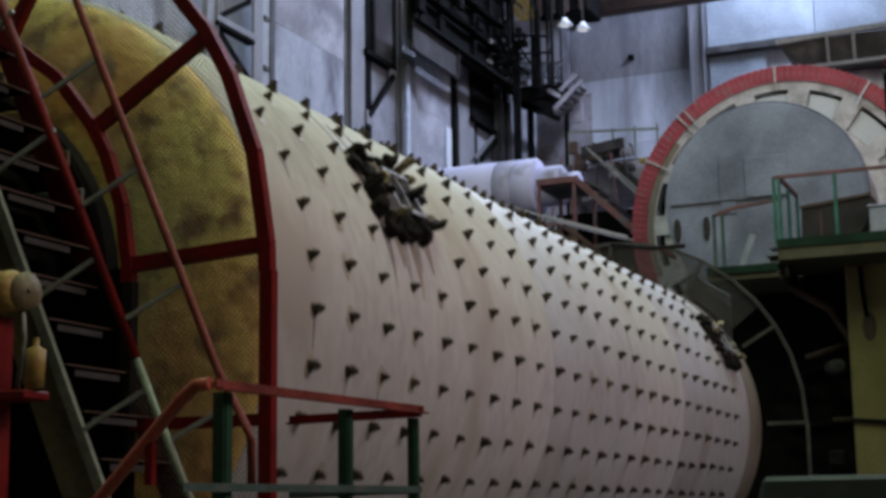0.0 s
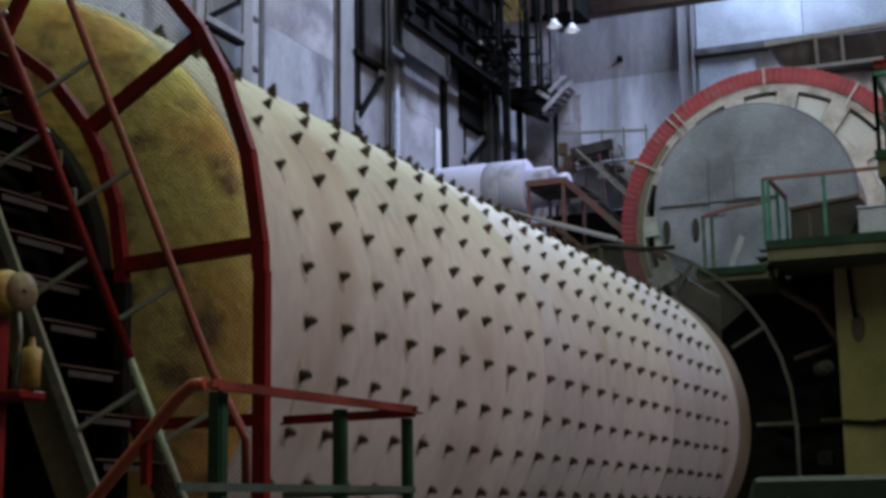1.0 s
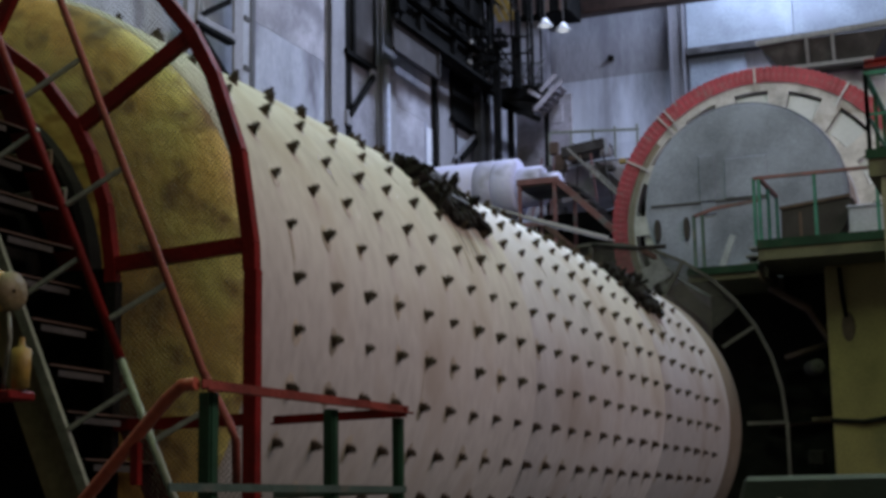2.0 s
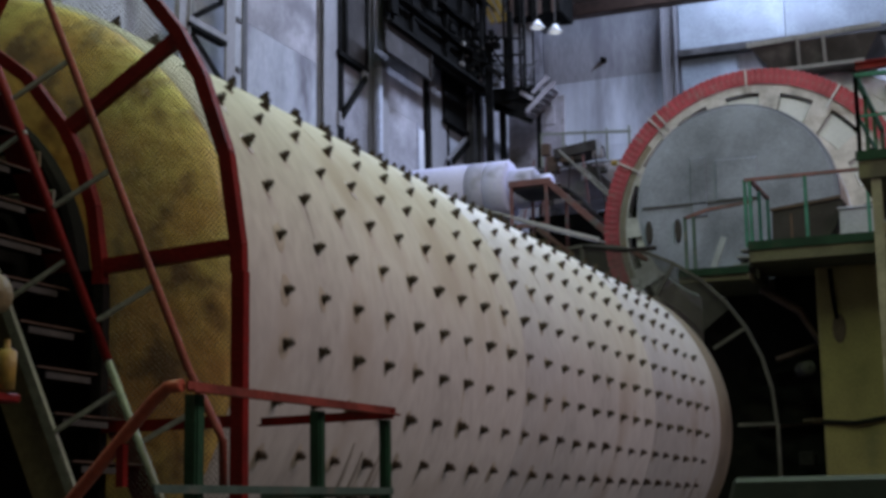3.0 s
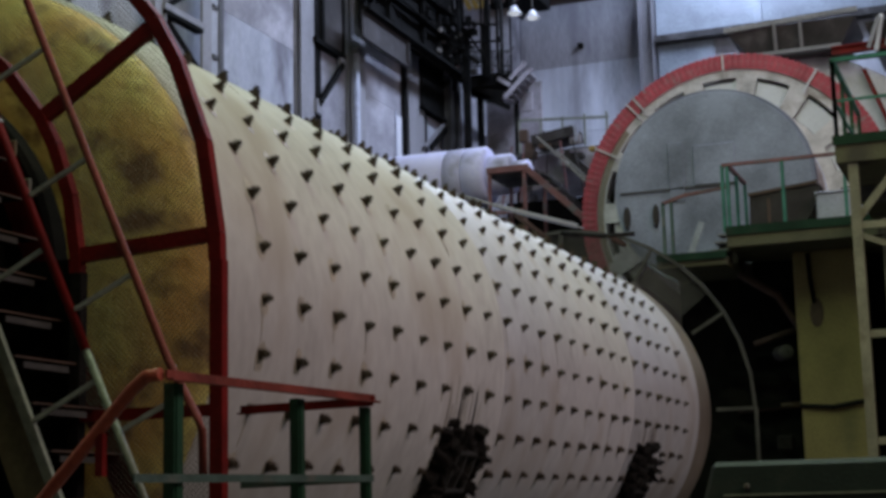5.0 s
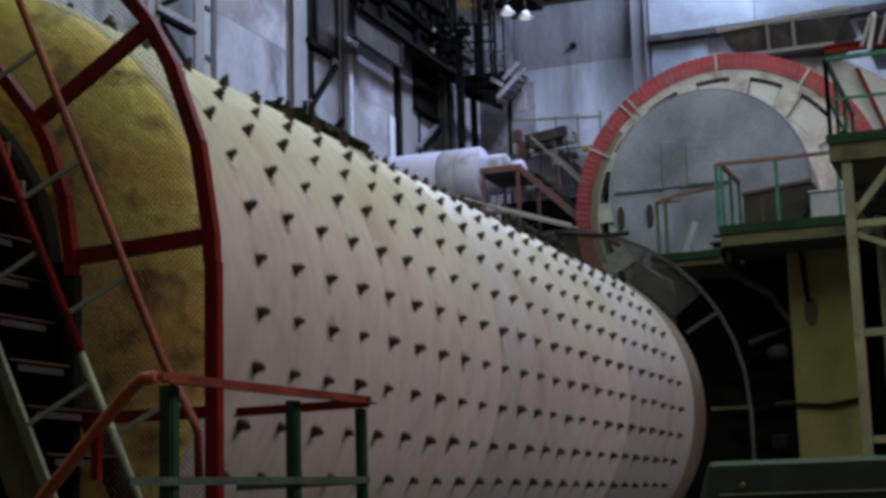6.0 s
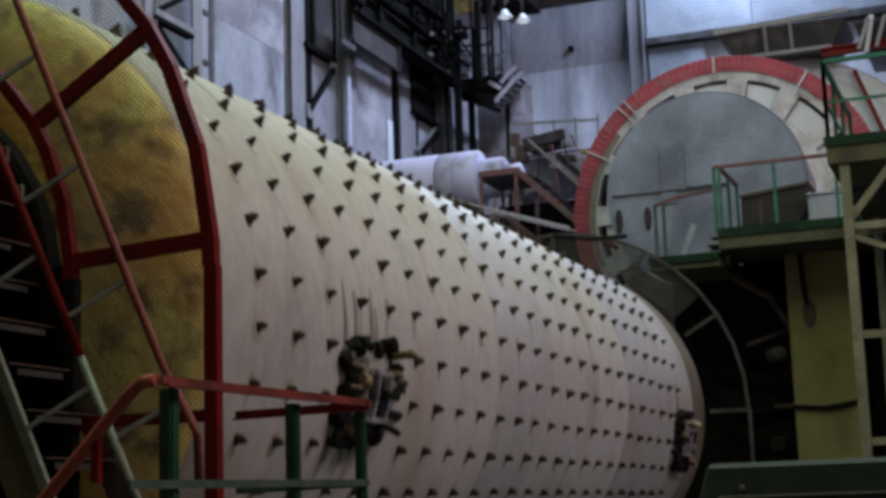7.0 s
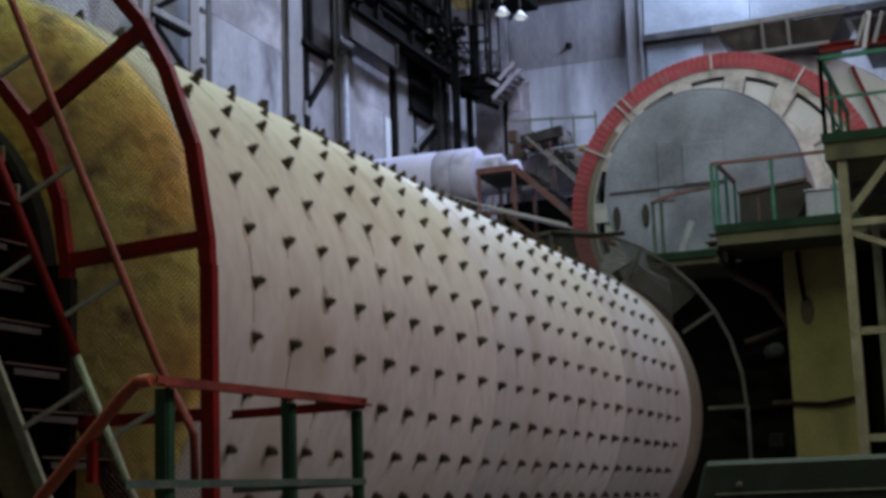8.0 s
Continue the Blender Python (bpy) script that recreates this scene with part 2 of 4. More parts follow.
wall("floor", -11, 18, -16, 43, -0.3, 0, CONCRETE)
wall("wall_west", -10.6, -10.2, -16, 43, 0, ROOF, LEFTWALL)
wall("wall_north", -10.2, 18, 42.2, 42.6, 0, ROOF, FARWALL)
# the east wall, out of view, is open where its assumed long window is
def with_holes(name, a0, a1, b0, b1, holes, cell, material):
    """A slab over a0..a1, b0..b1, cut along the edges of its openings into one mesh."""
    bm = bmesh.new()
    ca = sorted({a0, a1, *[v for h in holes for v in h[:2]]})
    cb = sorted({b0, b1, *[v for h in holes for v in h[2:]]})
    for p, q in zip(ca, ca[1:]):
        for r, t in zip(cb, cb[1:]):
            if not any(h[0] <= p and q <= h[1] and h[2] <= r and t <= h[3] for h in holes):
                cell(bm, p, q, r, t)
    return part(name, bm, material, kind="structure")


with_holes("wall_east", -16, 42.2, 0, ROOF, [(-8, 12, 11, 18)], lambda bm, p, q, r, t: box(bm, 17.6, 18, p, q, r, t), LOWBOUNCE)
wall("wall_south", -10.2, 17.6, -16, -15.6, 0, ROOF, LOWBOUNCE)
with_holes("ceiling", -10.6, 18, -16, 43, [(0, 3, -6, 7), (0, 3, 8, 20), (-2.8, -0.8, 23.7, 39.7)], lambda bm, p, q, r, t: box(bm, p, q, r, t, ROOF, ROOF + 0.3), LOWBOUNCE)

# glazing bars in the assumed long east window and roof openings, out of view
def glazing(name, bars):
    ob = thing(name, (0, 0, 0), "steel glazing bars added in the unseen opening", "window", kind="structure")
    for a, b in bars:
        part("glazing_bar", bar(bmesh.new(), a, b, 0.06, 0.06), STEEL, ob)


glazing("window_1", [((17.8, y, 11), (17.8, y, 18)) for y in (-5.5, -3, -0.5, 2, 4.5, 7, 9.5)] + [((17.8, -8, z), (17.8, 12, z)) for z in (13.3, 15.6)])
glazing("window_2", [((0, y, ROOF + 0.15), (3, y, ROOF + 0.15)) for y in (-4, -1, 2, 5, 10, 12, 14, 16, 18)])
glazing("window_3", [((-2.8, y, ROOF + 0.15), (-0.8, y, ROOF + 0.15)) for y in (26, 29, 32, 35, 38)])

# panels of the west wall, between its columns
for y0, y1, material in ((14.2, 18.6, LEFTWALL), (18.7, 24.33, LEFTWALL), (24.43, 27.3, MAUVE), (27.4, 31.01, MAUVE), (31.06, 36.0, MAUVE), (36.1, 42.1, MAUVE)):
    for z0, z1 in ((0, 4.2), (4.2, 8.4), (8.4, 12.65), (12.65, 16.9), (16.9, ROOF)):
        # panels above 12.65 m take the darker mauve colour
        part("panel", bx(-10.198, -10.12, y0, y1 - 0.02, z0 + 0.003, z1 - 0.003, bevel=0.003), MAUVE if z1 > 13 else material, bpy.data.objects["wall_west"], "pale lower panel" if material is LEFTWALL and z1 < 13 else "")
# panels of the north wall
for i in range(7):
    z = 0.0
    x0 = -10.1 + i * 4.55 if i else -10.1
    x1 = x0 + 4.5
    while z < ROOF - 0.2:
        # the top corner panels have the crane's shadow put into their colour
        part("panel", bx(x0, x1, 42.1, 42.198, z + 0.005, min(z + 2.4, ROOF) - 0.005, bevel=0.004), FARSHADE if i == 0 and z > 16 else FARWALL, bpy.data.objects["wall_north"])
        z += 2.4


def steel_column(at, w, d, z1, label, material=DUSTSTEEL):
    """An I-section building column with a base plate."""
    ob = thing("steel_column", at, label, "column", "columns along the hall wall")
    part("flange", bx(-d / 2, -d / 2 + 0.04, -w / 2, w / 2, 0, z1), material, ob)
    part("flange", bx(d / 2 - 0.04, d / 2, -w / 2, w / 2, 0, z1), material, ob)
    part("web", bx(-d / 2 + 0.04, d / 2 - 0.04, -0.03, 0.03, 0.03, z1), material, ob)
    part("base_plate", bx(-d / 2 - 0.1, d / 2 + 0.1, -w / 2 - 0.1, w / 2 + 0.1, 0, 0.03), material, ob)
    return ob


steel_column((-10.04, 24.79, 0), 0.72, 0.14, ROOF, "slim dusty grey steel wall column")
steel_column((-10.04, 25.37, 0), 0.50, 0.06, ROOF, "dark narrow steel post beside the wall column", SHADEBLACK)
steel_column((-9.99, 27.68, 0), 0.83, 0.16, ROOF, "broad dusty grey steel wall column with a pale pipe")
steel_column((-10.03, 31.76, 0), 1.13, 0.16, 14.76, "grimy grey steel wall column under the crane girder")
# two black uprights added as the dark edges of this column
steel_column((-10.05, 31.06, 0), 0.2, 0.1, 14.76, "black narrow upright added as the wall column's dark edge", SHADEBLACK)
steel_column((-10.05, 32.54, 0), 0.22, 0.1, 14.76, "black narrow upright added as the wall column's dark edge", SHADEBLACK)
steel_column((-9.75, 33.76, 0), 0.3, 0.3, 14.65, "dark grimy steel wall column behind the stair tower", STEEL)
steel_column((-9.75, 34.34, 0), 0.3, 0.3, 14.8, "dark grimy steel wall column behind the stair tower", STEEL)
steel_column((-5.45, 41.7, 0), 0.55, 0.5, ROOF, "grey steel column against the streaked far wall")


def lattice_column():
    ob = thing("lattice_column", (-9.6, 0, 0), "pale grey riveted lattice column with diagonal bracing", "column")
    part("chord", bx(-0.06, 0, 19.12, 19.51, 0, 20.9, bevel=0.01), DUSTSTEEL, ob)
    part("web", bx(-0.05, -0.03, 19.51, 19.82, 0, 20.9), LEFTWALL, ob)
    part("chord", bx(-0.06, 0, 19.82, 20.02, 0, 20.9, bevel=0.01), STEEL, ob)
    part("chord", channel(bmesh.new(), (-0.05, 17.49, 0), (-0.05, 17.49, 20.9), 0.12, 0.42, 0.03, (0, 1, 0)), DUSTSTEEL, ob)
    for i in range(11):
        z = 11.62 + (i - 6) * 1.75
        part("strut", bx(-0.16, 0.02, 17.64, 19.12, z - 0.02, z + 0.13, bevel=0.01), DUSTSTEEL, ob)
        part("strut_flange", bx(-0.16, 0.03, 17.64, 19.12, z - 0.11, z - 0.022), SHADEBLACK, ob, "dark underside flange")
        for s in (-1, 1):
            part("brace", bar(bmesh.new(), (-0.1, 17.84, z + 0.12 * s), (-0.1, 19.12, z + 0.86 * s), 0.05, 0.11), SHADEBLACK, ob)
    for z in (9.9, 11.1, 12.2):
        part("rivet_plate", bx(-0.03, 0.012, 19.56, 19.77, z, z + 0.1, bevel=0.01), STEEL, ob)
    return ob


lattice_column()


def wall_pipe():
    ob = thing("wall_pipe", (-9.8, 27.30, 0), "pale lilac-grey vertical pipe on the column face", "pipe")
    part("tube", pipe(bmesh.new(), [(0, 0, 0), (0, 0, 13.35)], 0.075, 12), MAUVELIGHT, ob, smooth=True)
    for z in (2, 6, 9, 13.35):
        part("clamp", bx(-0.09, 0.1, -0.13, 0.16, z, z + 0.14), STEEL, ob)


wall_pipe()


def crane_girder():
    ob = thing("crane_girder", (-9.2, 0, 0), "dark dusty steel crane runway girder along the wall", "girder")
    part("web", bx(-0.02, 0.02, 26.35, 29.3, 13.5, 14.2), GIRDER, ob)
    part("bottom_flange", bx(-0.06, 0.06, 26.35, 29.3, 13.44, 13.5), GIRDER, ob)
    part("web", bx(-0.02, 0.02, 29.3, 42, 14.06, 14.2), SHADEBLACK, ob)
    part("top_flange", bx(-0.1, 0.2, 26.4, 42, 14.2, 14.28), SHADEBLACK, ob)
    part("rail", bx(-0.05, 0.05, 26.4, 42, 14.28, 14.4), SHADEBLACK, ob)
    part("stiffener", bx(0.02, 0.1, 29.2, 29.25, 13.5, 14.2), GIRDER, ob)
    return ob


crane_girder()


def runway_gallery():
    """Dark service gallery over the crane girder: sheets, posts, cable trays, switch boxes."""
    ob = thing("runway_gallery", (-9.6, 0, 0), "near-black service gallery with cable trays over the crane girder", "gallery")
    y = 27.3
    while y < 33.4:
        # near-black backing sheets added to keep the whole bay dark
        part("back_sheet", bx(-0.1, -0.06, y, y + 1.38, 14.35, ROOF - 0.05, bevel=0.008), SHADEBLACK, ob)
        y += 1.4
    part("deck", bx(-0.05, 0.3, 27.3, 34.4, 14.42, 14.5), SHADEBLACK, ob)
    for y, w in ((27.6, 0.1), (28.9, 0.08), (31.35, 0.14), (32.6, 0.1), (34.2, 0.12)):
        part("post", bx(0.0, 0.1, y, y + w, 14.5, ROOF - 0.02), SHADEBLACK, ob)
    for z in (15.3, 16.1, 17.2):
        part("cable_tray", bx(0.02, 0.26, 27.4, 34.4, z, z + 0.07), SHADEBLACK, ob)
        part("cable", pipe(bmesh.new(), [(0.27, 27.4 + k * 1.1, z + 0.1 - 0.07 * (k % 2)) for k in range(8)], 0.03, 6), SHADEBLACK, ob, smooth=True)
    rnd = random.Random(21)
    for k in range(14):
        y, z = rnd.uniform(27, 33.6), rnd.uniform(14.6, 16.6)
        part("switch_box", bx(0.1, 0.24, y, y + rnd.uniform(0.2, 0.5), z, z + rnd.uniform(0.2, 0.5), bevel=0.015), rnd.choice((SHADEBLACK, SHADEBLACK, GIRDER)), ob)
    for k in range(6):
        y, z = rnd.uniform(32, 34.2), rnd.uniform(14.6, 16.0)
        # pale discs scattered as the small highlights in the dark gallery
        part("lamp_reflector", lathe(bmesh.new(), [(-0.06, 0.02), (0.0, 0.08), (0.015, 0.07)], 10), PALE, ob, "small pale disc standing in for a glint").matrix_local = pose(0.3, y, z, rnd.uniform(-80, 20), 0, rnd.uniform(0, 90))
    return ob


runway_gallery()


def wall_door():
    ob = thing("wall_door", (-10.12, 30.88, 0), "pale grey sheet door panel in the wall", "door")
    part("leaf", bx(0, 0.03, -0.31, 0.31, 9.3, 12.53, bevel=0.01), WHITE, ob)
    part("frame", bx(0, 0.04, -0.37, -0.31, 9.2, 12.63), MAUVELIGHT, ob)
    part("frame", bx(0, 0.04, 0.31, 0.37, 9.2, 12.63), MAUVELIGHT, ob)


wall_door()


def dark_bay():
    ob = thing("shaded_recess", (-9.85, 0, 0), "solid black box for a shaded recess between wall columns", "recess")
    # a solid near-black box stands in for the shade inside the recess
    part("box", bx(-0.2, 0.0, 31.97, 34.71, 13.11, 14.51, bevel=0.02), SHADEBLACK, ob)
    part("shelf", bx(-0.2, 0.08, 31.92, 34.71, 13.01, 13.10), SHADEBLACK, ob)
    part("canopy", bx(-0.2, 0.05, 32.87, 34.71, 14.52, 14.67), SHADEBLACK, ob)
    part("brace", bar(bmesh.new(), (0.05, 32.43, 11.94), (0.05, 33.93, 12.92), 0.06, 0.16), SHADEBLACK, ob)
    part("brace", bar(bmesh.new(), (0.0, 32.08, 11.91), (0.0, 33.60, 12.90), 0.05, 0.1), DUSTSTEEL, ob)
    part("panel", bx(-0.21, -0.18, 31.97, 34.71, 8.5, 13.00), LEFTWALL, ob, "pale sheet panel")


dark_bay()


def knee_brace():
    ob = thing("knee_brace", (-9.9, 25.28, 11.54), "black steel diagonal knee brace between wall columns", "brace")
    part("bar", bar(bmesh.new(), (0, 0, 0), (0, 1.40, 1.36), 0.08, 0.15), SHADEBLACK, ob)
    part("gusset", bx(-0.08, 0.0, -0.15, 0.12, -0.25, 0.1), DUSTSTEEL, ob)
    part("gusset", bx(-0.08, 0.0, 1.30, 1.55, 1.26, 1.56), DUSTSTEEL, ob)


knee_brace()


def wall_hatch_box():
    ob = thing("duct_box", (-9.98, 25.59, 13.24), "rusty brown ventilation box between the columns", "duct")
    w, h = 1.35, 2.27
    part("casing", bx(-0.12, 0.0, 0, w, 0, h, bevel=0.02), GIRDER, ob)
    part("frame", bx(0.0, 0.03, -0.02, 0.16, 0, h), SHADEBLACK, ob)
    part("frame", bx(0.0, 0.03, w - 0.12, w, 0, h), SHADEBLACK, ob)
    part("lintel", bx(-0.12, 0.06, -0.5, w, h - 0.45, h + 0.6), SHADEBLACK, ob)
    part("shelf", bx(-0.12, 0.1, -0.5, w - 0.1, -0.16, -0.03), SHADEBLACK, ob)


wall_hatch_box()


# ---------- the mill ----------
def bolt_mesh():
    """Washer, three-lobed grease cup, nut and stud, along +z."""
    bm = bmesh.new()
    def prism(rs, z0, z1, turn=0.0, top=None):
        n = len(rs)
        a = [bm.verts.new((r * math.cos(turn + k * math.tau / n), r * math.sin(turn + k * math.tau / n), z0)) for k, r in enumerate(rs)]
        s = top or 1.0
        b = [bm.verts.new((v.co.x * s, v.co.y * s, z1)) for v in a]
        for k in range(n):
            bm.faces.new((a[k], a[(k + 1) % n], b[(k + 1) % n], b[k]))
        bm.faces.new(b)
    prism([0.056, 0.034, 0.048, 0.034, 0.048, 0.034], -0.005, 0.025, 0.0, 0.8)
    prism([0.032] * 6, 0.025, 0.05)
    prism([0.017] * 5, 0.05, 0.075)
    return bm


def mill():
    root = thing("ball_mill", (0, 0, H), "long pale dust-covered rotating ball mill drum studded with bolts", "ball mill")
    part("shell", lathe(bmesh.new(), [(-0.42, 1.96), (-0.40, R), (4.1, R), (4.11, R + 0.006), (4.15, R + 0.006), (4.16, R), (8.3, R), (8.31, R + 0.006), (8.35, R + 0.006),
                                      (8.36, R), (12.2, R), (12.42, R - 0.02), (12.45, R - 0.12)], 160), SHELL, root, smooth=True)
    part("end_band", lathe(bmesh.new(), [(11.62, R + 0.002), (11.68, R + 0.005), (12.2, R + 0.005), (12.425, R - 0.015)], 120), TAN, root, "brown dust-caked end band", smooth=True)
    part("head", lathe(bmesh.new(), [(-0.40, R - 0.03), (-0.45, R - 0.03), (-0.50, 1.93), (-0.56, 1.83), (-0.61, 1.70), (-0.645, 1.55), (-0.665, 1.35), (-0.67, 1.05)], 96), HEAD, root,
         "stained yellow-green conical mill head", smooth=True)
    part("trunnion", lathe(bmesh.new(), [(-0.66, 1.06), (-0.9, 1.0), (-2.4, 1.0), (-2.4, 0.7)], 64), SHADEBLACK, root, "near-black trunnion journal", smooth=True)
    part("end_head", lathe(bmesh.new(), [(12.42, R - 0.1), (12.75, 1.2), (12.8, 1.0), (14.2, 1.0)], 64), OLIVE, root, "dull brown conical far head", smooth=True)
    # liner bolts: 40 round the drum, 24 rings along it
    stud = bolt_mesh()
    me = bpy.data.meshes.new("bolt")
    stud.normal_update()
    stud.to_mesh(me)
    me.materials.append(BOLT)
    base = [(v.co.copy()) for v in stud.verts]
    faces = [[v.index for v in f.verts] for f in stud.faces]
    rest_v, rest_f = [], []
    hatches = ((1.5, -27.2), (11.0, -27.2), (3.34, 152.6), (9.05, 152.6))
    rnd = random.Random(5)
    for i in range(24):
        for k in range(40):
            th, y = 0.25 + 9 * k, i * 0.4684
            if any(abs(y - hy) < 0.5 and abs((th - ht + 180) % 360 - 180) < 9.6 for hy, ht in hatches):
                continue
            p = on_shell(th + rnd.uniform(-0.25, 0.25), y + rnd.uniform(-0.008, 0.008), R)
            n = Vector((p.x, 0, p.z)).normalized()
            t = n.cross(Vector((0, 1, 0)))       # towards growing angle or against it
            if t.dot(on_shell(th + 1, y, R) - on_shell(th, y, R)) < 0:
                t = -t
            s = n.cross(t)
            m = Matrix((t, s, n)).transposed().to_4x4()
            m.translation = p
            m = m @ Matrix.Scale(rnd.uniform(0.74, 0.98), 4)
            if i < 7:
                ob = new("bolt", me)
                ob.parent, ob.matrix_local = root, m
            else:
                o = len(rest_v)
                rest_v += [m @ v for v in base]
                rest_f += [[o + q for q in f] for f in faces]
    stud.free()
    # rusty stains round the bolts, one joined mesh
    sv, sf = [], []
    for i in range(24):
        for k in range(40):
            th, y = 0.25 + 9 * k, i * 0.4684
            if rnd.random() < (0.8 if i < 5 else 0.4) and not any(abs(y - hy) < 0.5 and abs((th - ht + 180) % 360 - 180) < 9.6 for hy, ht in hatches):
                o, big, drift = len(sv), rnd.uniform(0.045, 0.075), rnd.uniform(0.0, 0.6)
                for j in range(9):
                    r = big * rnd.uniform(0.75, 1.15)
                    a = j * math.tau / 9
                    sv.append(on_shell(th + drift + math.degrees(r * math.cos(a) / R) * 1.25, y + r * 0.85 * math.sin(a), R + 0.003))
                sf.append(list(range(o, o + 9)))
    stains = bpy.data.meshes.new("rust_stains")
    stains.from_pydata(sv, [], sf)
    stains.materials.append(DRIP)
    ob = new("rust_stains", stains)
    ob.parent = root
    tagged(ob, kind="stuff")
    for n in range(90):
        i, k = rnd.randrange(0, 22), rnd.randrange(40)
        th, y, w = 0.25 + 9 * k, i * 0.4684 + rnd.uniform(-0.02, 0.02), rnd.uniform(0.006, 0.016)
        part("drip_streak", curved_plate(bmesh.new(), th + 0.8, th + rnd.uniform(3, 9), y - w, y + w * 0.6, R - 0.01, R + 0.003, 4, 0.2), rnd.choice((SMEAR, DRIP, DRIP, STREAK)), root)
    rest = bpy.data.meshes.new("bolts")
    rest.from_pydata(rest_v, [], rest_f)
    rest.materials.append(BOLT)
    ob = new("bolts", rest)
    ob.parent = root
    tagged(ob, kind="stuff")
    for n, (hy, ht) in enumerate(hatches):
        hatch(root, hy, ht, n)
    return root


def curved_plate(bm, th0, th1, y0, y1, r0, r1, n=8, taper=1.0):
    """A plate bent to the drum, from r0 to r1; taper narrows it towards th1."""
    g = {}
    mid, half = (y0 + y1) / 2, (y1 - y0) / 2
    for i in range(n + 1):
        th = th0 + (th1 - th0) * i / n
        w = half * (1 + (taper - 1) * i / n)
        for j, y in enumerate((mid - w, mid + w)):
            for k, r in enumerate((r0, r1)):
                g[i, j, k] = bm.verts.new(on_shell(th, y, r))
    for i in range(n):
        for a, b in (((0, 1), (1, 1)), ((1, 0), (0, 0)), ((1, 1), (1, 0)), ((0, 0), (0, 1))):
            bm.faces.new((g[(i, *a)], g[(i, *b)], g[(i + 1, *b)], g[(i + 1, *a)]))
    for i in (0, n):
        bm.faces.new((g[i, 0, 0], g[i, 0, 1], g[i, 1, 1], g[i, 1, 0]))
    return bm


def hatch(root, hy, ht, seed):
    """A bolted manhole cover: a dusty plate in a ring of greasy clamps, with pale straps and the smears it leaves on the drum."""
    rnd = random.Random(40 + seed)
    caked = seed > 1
    body = part("manhole_cover", curved_plate(bmesh.new(), ht - 8.5, ht + 8.0, hy - 0.36, hy + 0.34, R - 0.02, R + 0.03), GREASESHADE if caked else DIRTY, root,
                "grease-caked manhole cover ringed with black clamps")
    # bluish frame of straps over four dark pockets
    for s in (-0.13, 0.05, 0.25):
        part("strap", curved_plate(bmesh.new(), ht - 4.6, ht + 4.0, hy + s - 0.014, hy + s + 0.014, R + 0.03, R + 0.1), STEEL if caked else STRAP, body, "" if caked else "bluish grey steel strap")
    for a in (-4.6, 3.8):
        part("strap", curved_plate(bmesh.new(), ht + a - 0.4, ht + a + 0.4, hy - 0.14, hy + 0.26, R + 0.1, R + 0.113, 2), STEEL if caked else STRAP, body)
    for a in (-2.6, 1.7):
        for s in (-0.04, 0.15):
            part("pocket", curved_plate(bmesh.new(), ht + a - 1.5, ht + a + 1.4, hy + s - 0.07, hy + s + 0.07, R + 0.02, R + 0.04, 2), GREASESHADE, body, "black grease-filled pocket")

    def lump(name, th, y, w, l, h, material, lean=0.0):
        p = on_shell(th, y, R)
        n = Vector((p.x, 0, p.z)).normalized()
        t = (on_shell(th + 1, y, R) - p).normalized()
        bm = bmesh.new()
        bmesh.ops.create_icosphere(bm, subdivisions=2, radius=1.0)
        for v in bm.verts:
            q = Vector([max(-0.7, min(0.7, c)) / 0.7 for c in v.co])
            q *= 1 + 0.45 * noise.noise(v.co * 2.3 + Vector((th, y, seed)))
            v.co = Vector((q.x * w / 2, q.y * l / 2, (q.z + 0.6) * h / 1.6))
        m = Matrix((t, Vector((0, 1, 0)), n)).transposed().to_4x4()
        m.translation = p
        bm.transform(m @ pose(0, 0, 0, 0, lean, rnd.uniform(-40, 40)))
        part(name, bm, material, body)

    def u(a, b):
        return rnd.uniform(a, b)
    # broken row of clamps along the upper end, two deep
    for k in range(9):
        lump("clamp", ht - 8.4 + u(-1.9, 1.6), hy - 0.34 + 0.08 * k + u(-0.03, 0.03), u(0.05, 0.10), u(0.05, 0.09), u(0.05, 0.12), GREASESHADE, u(-20, 20))
    # a column of clamps with gaps on one side
    for a in (-6.2, -3.6, -1.2, 1.4, 4.0):
        lump("clamp", ht + a + u(-0.5, 0.5), hy - 0.33 + u(-0.04, 0.03), u(0.07, 0.12), u(0.09, 0.15), u(0.07, 0.13), GREASESHADE, u(-15, 15))
        lump("nut", ht + a + 1.2, hy - 0.25 + u(-0.05, 0.05), 0.05, 0.05, u(0.08, 0.12), GREASESHADE if caked else rnd.choice((GREASESHADE, OCHRE, PALE)))
    # a thick mass of grease along the lower end
    for k in range(20):
        lump("grease_lump", ht + u(4.6, 8.6), hy + u(-0.30, 0.33), u(0.06, 0.13), u(0.06, 0.13), u(0.05, 0.11), GREASESHADE)
    # inner clutter
    for k in range(12 if caked else 5):
        lump("grease_lump", ht + u(-6, 4), hy + u(-0.24, 0.3), u(0.05, 0.13), u(0.05, 0.12), u(0.05, 0.1), GREASESHADE)
    for k in range(6):
        lump("wedge", ht + u(-8, 5), hy + rnd.choice((-1, -1, 1)) * u(0.14, 0.34), u(0.04, 0.09), u(0.05, 0.10), u(0.09, 0.14), GREASESHADE if caked else OCHRE if k % 2 else PALE)
    for k in range(9):
        lump("stud", ht + u(-9, 8), hy + rnd.choice((-1, 1)) * u(0.2, 0.4), u(0.035, 0.06), u(0.035, 0.06), u(0.14, 0.21), GREASESHADE if caked else rnd.choice((OLIVE, OCHRE, GREASESHADE, GREASESHADE)), u(-25, 25))
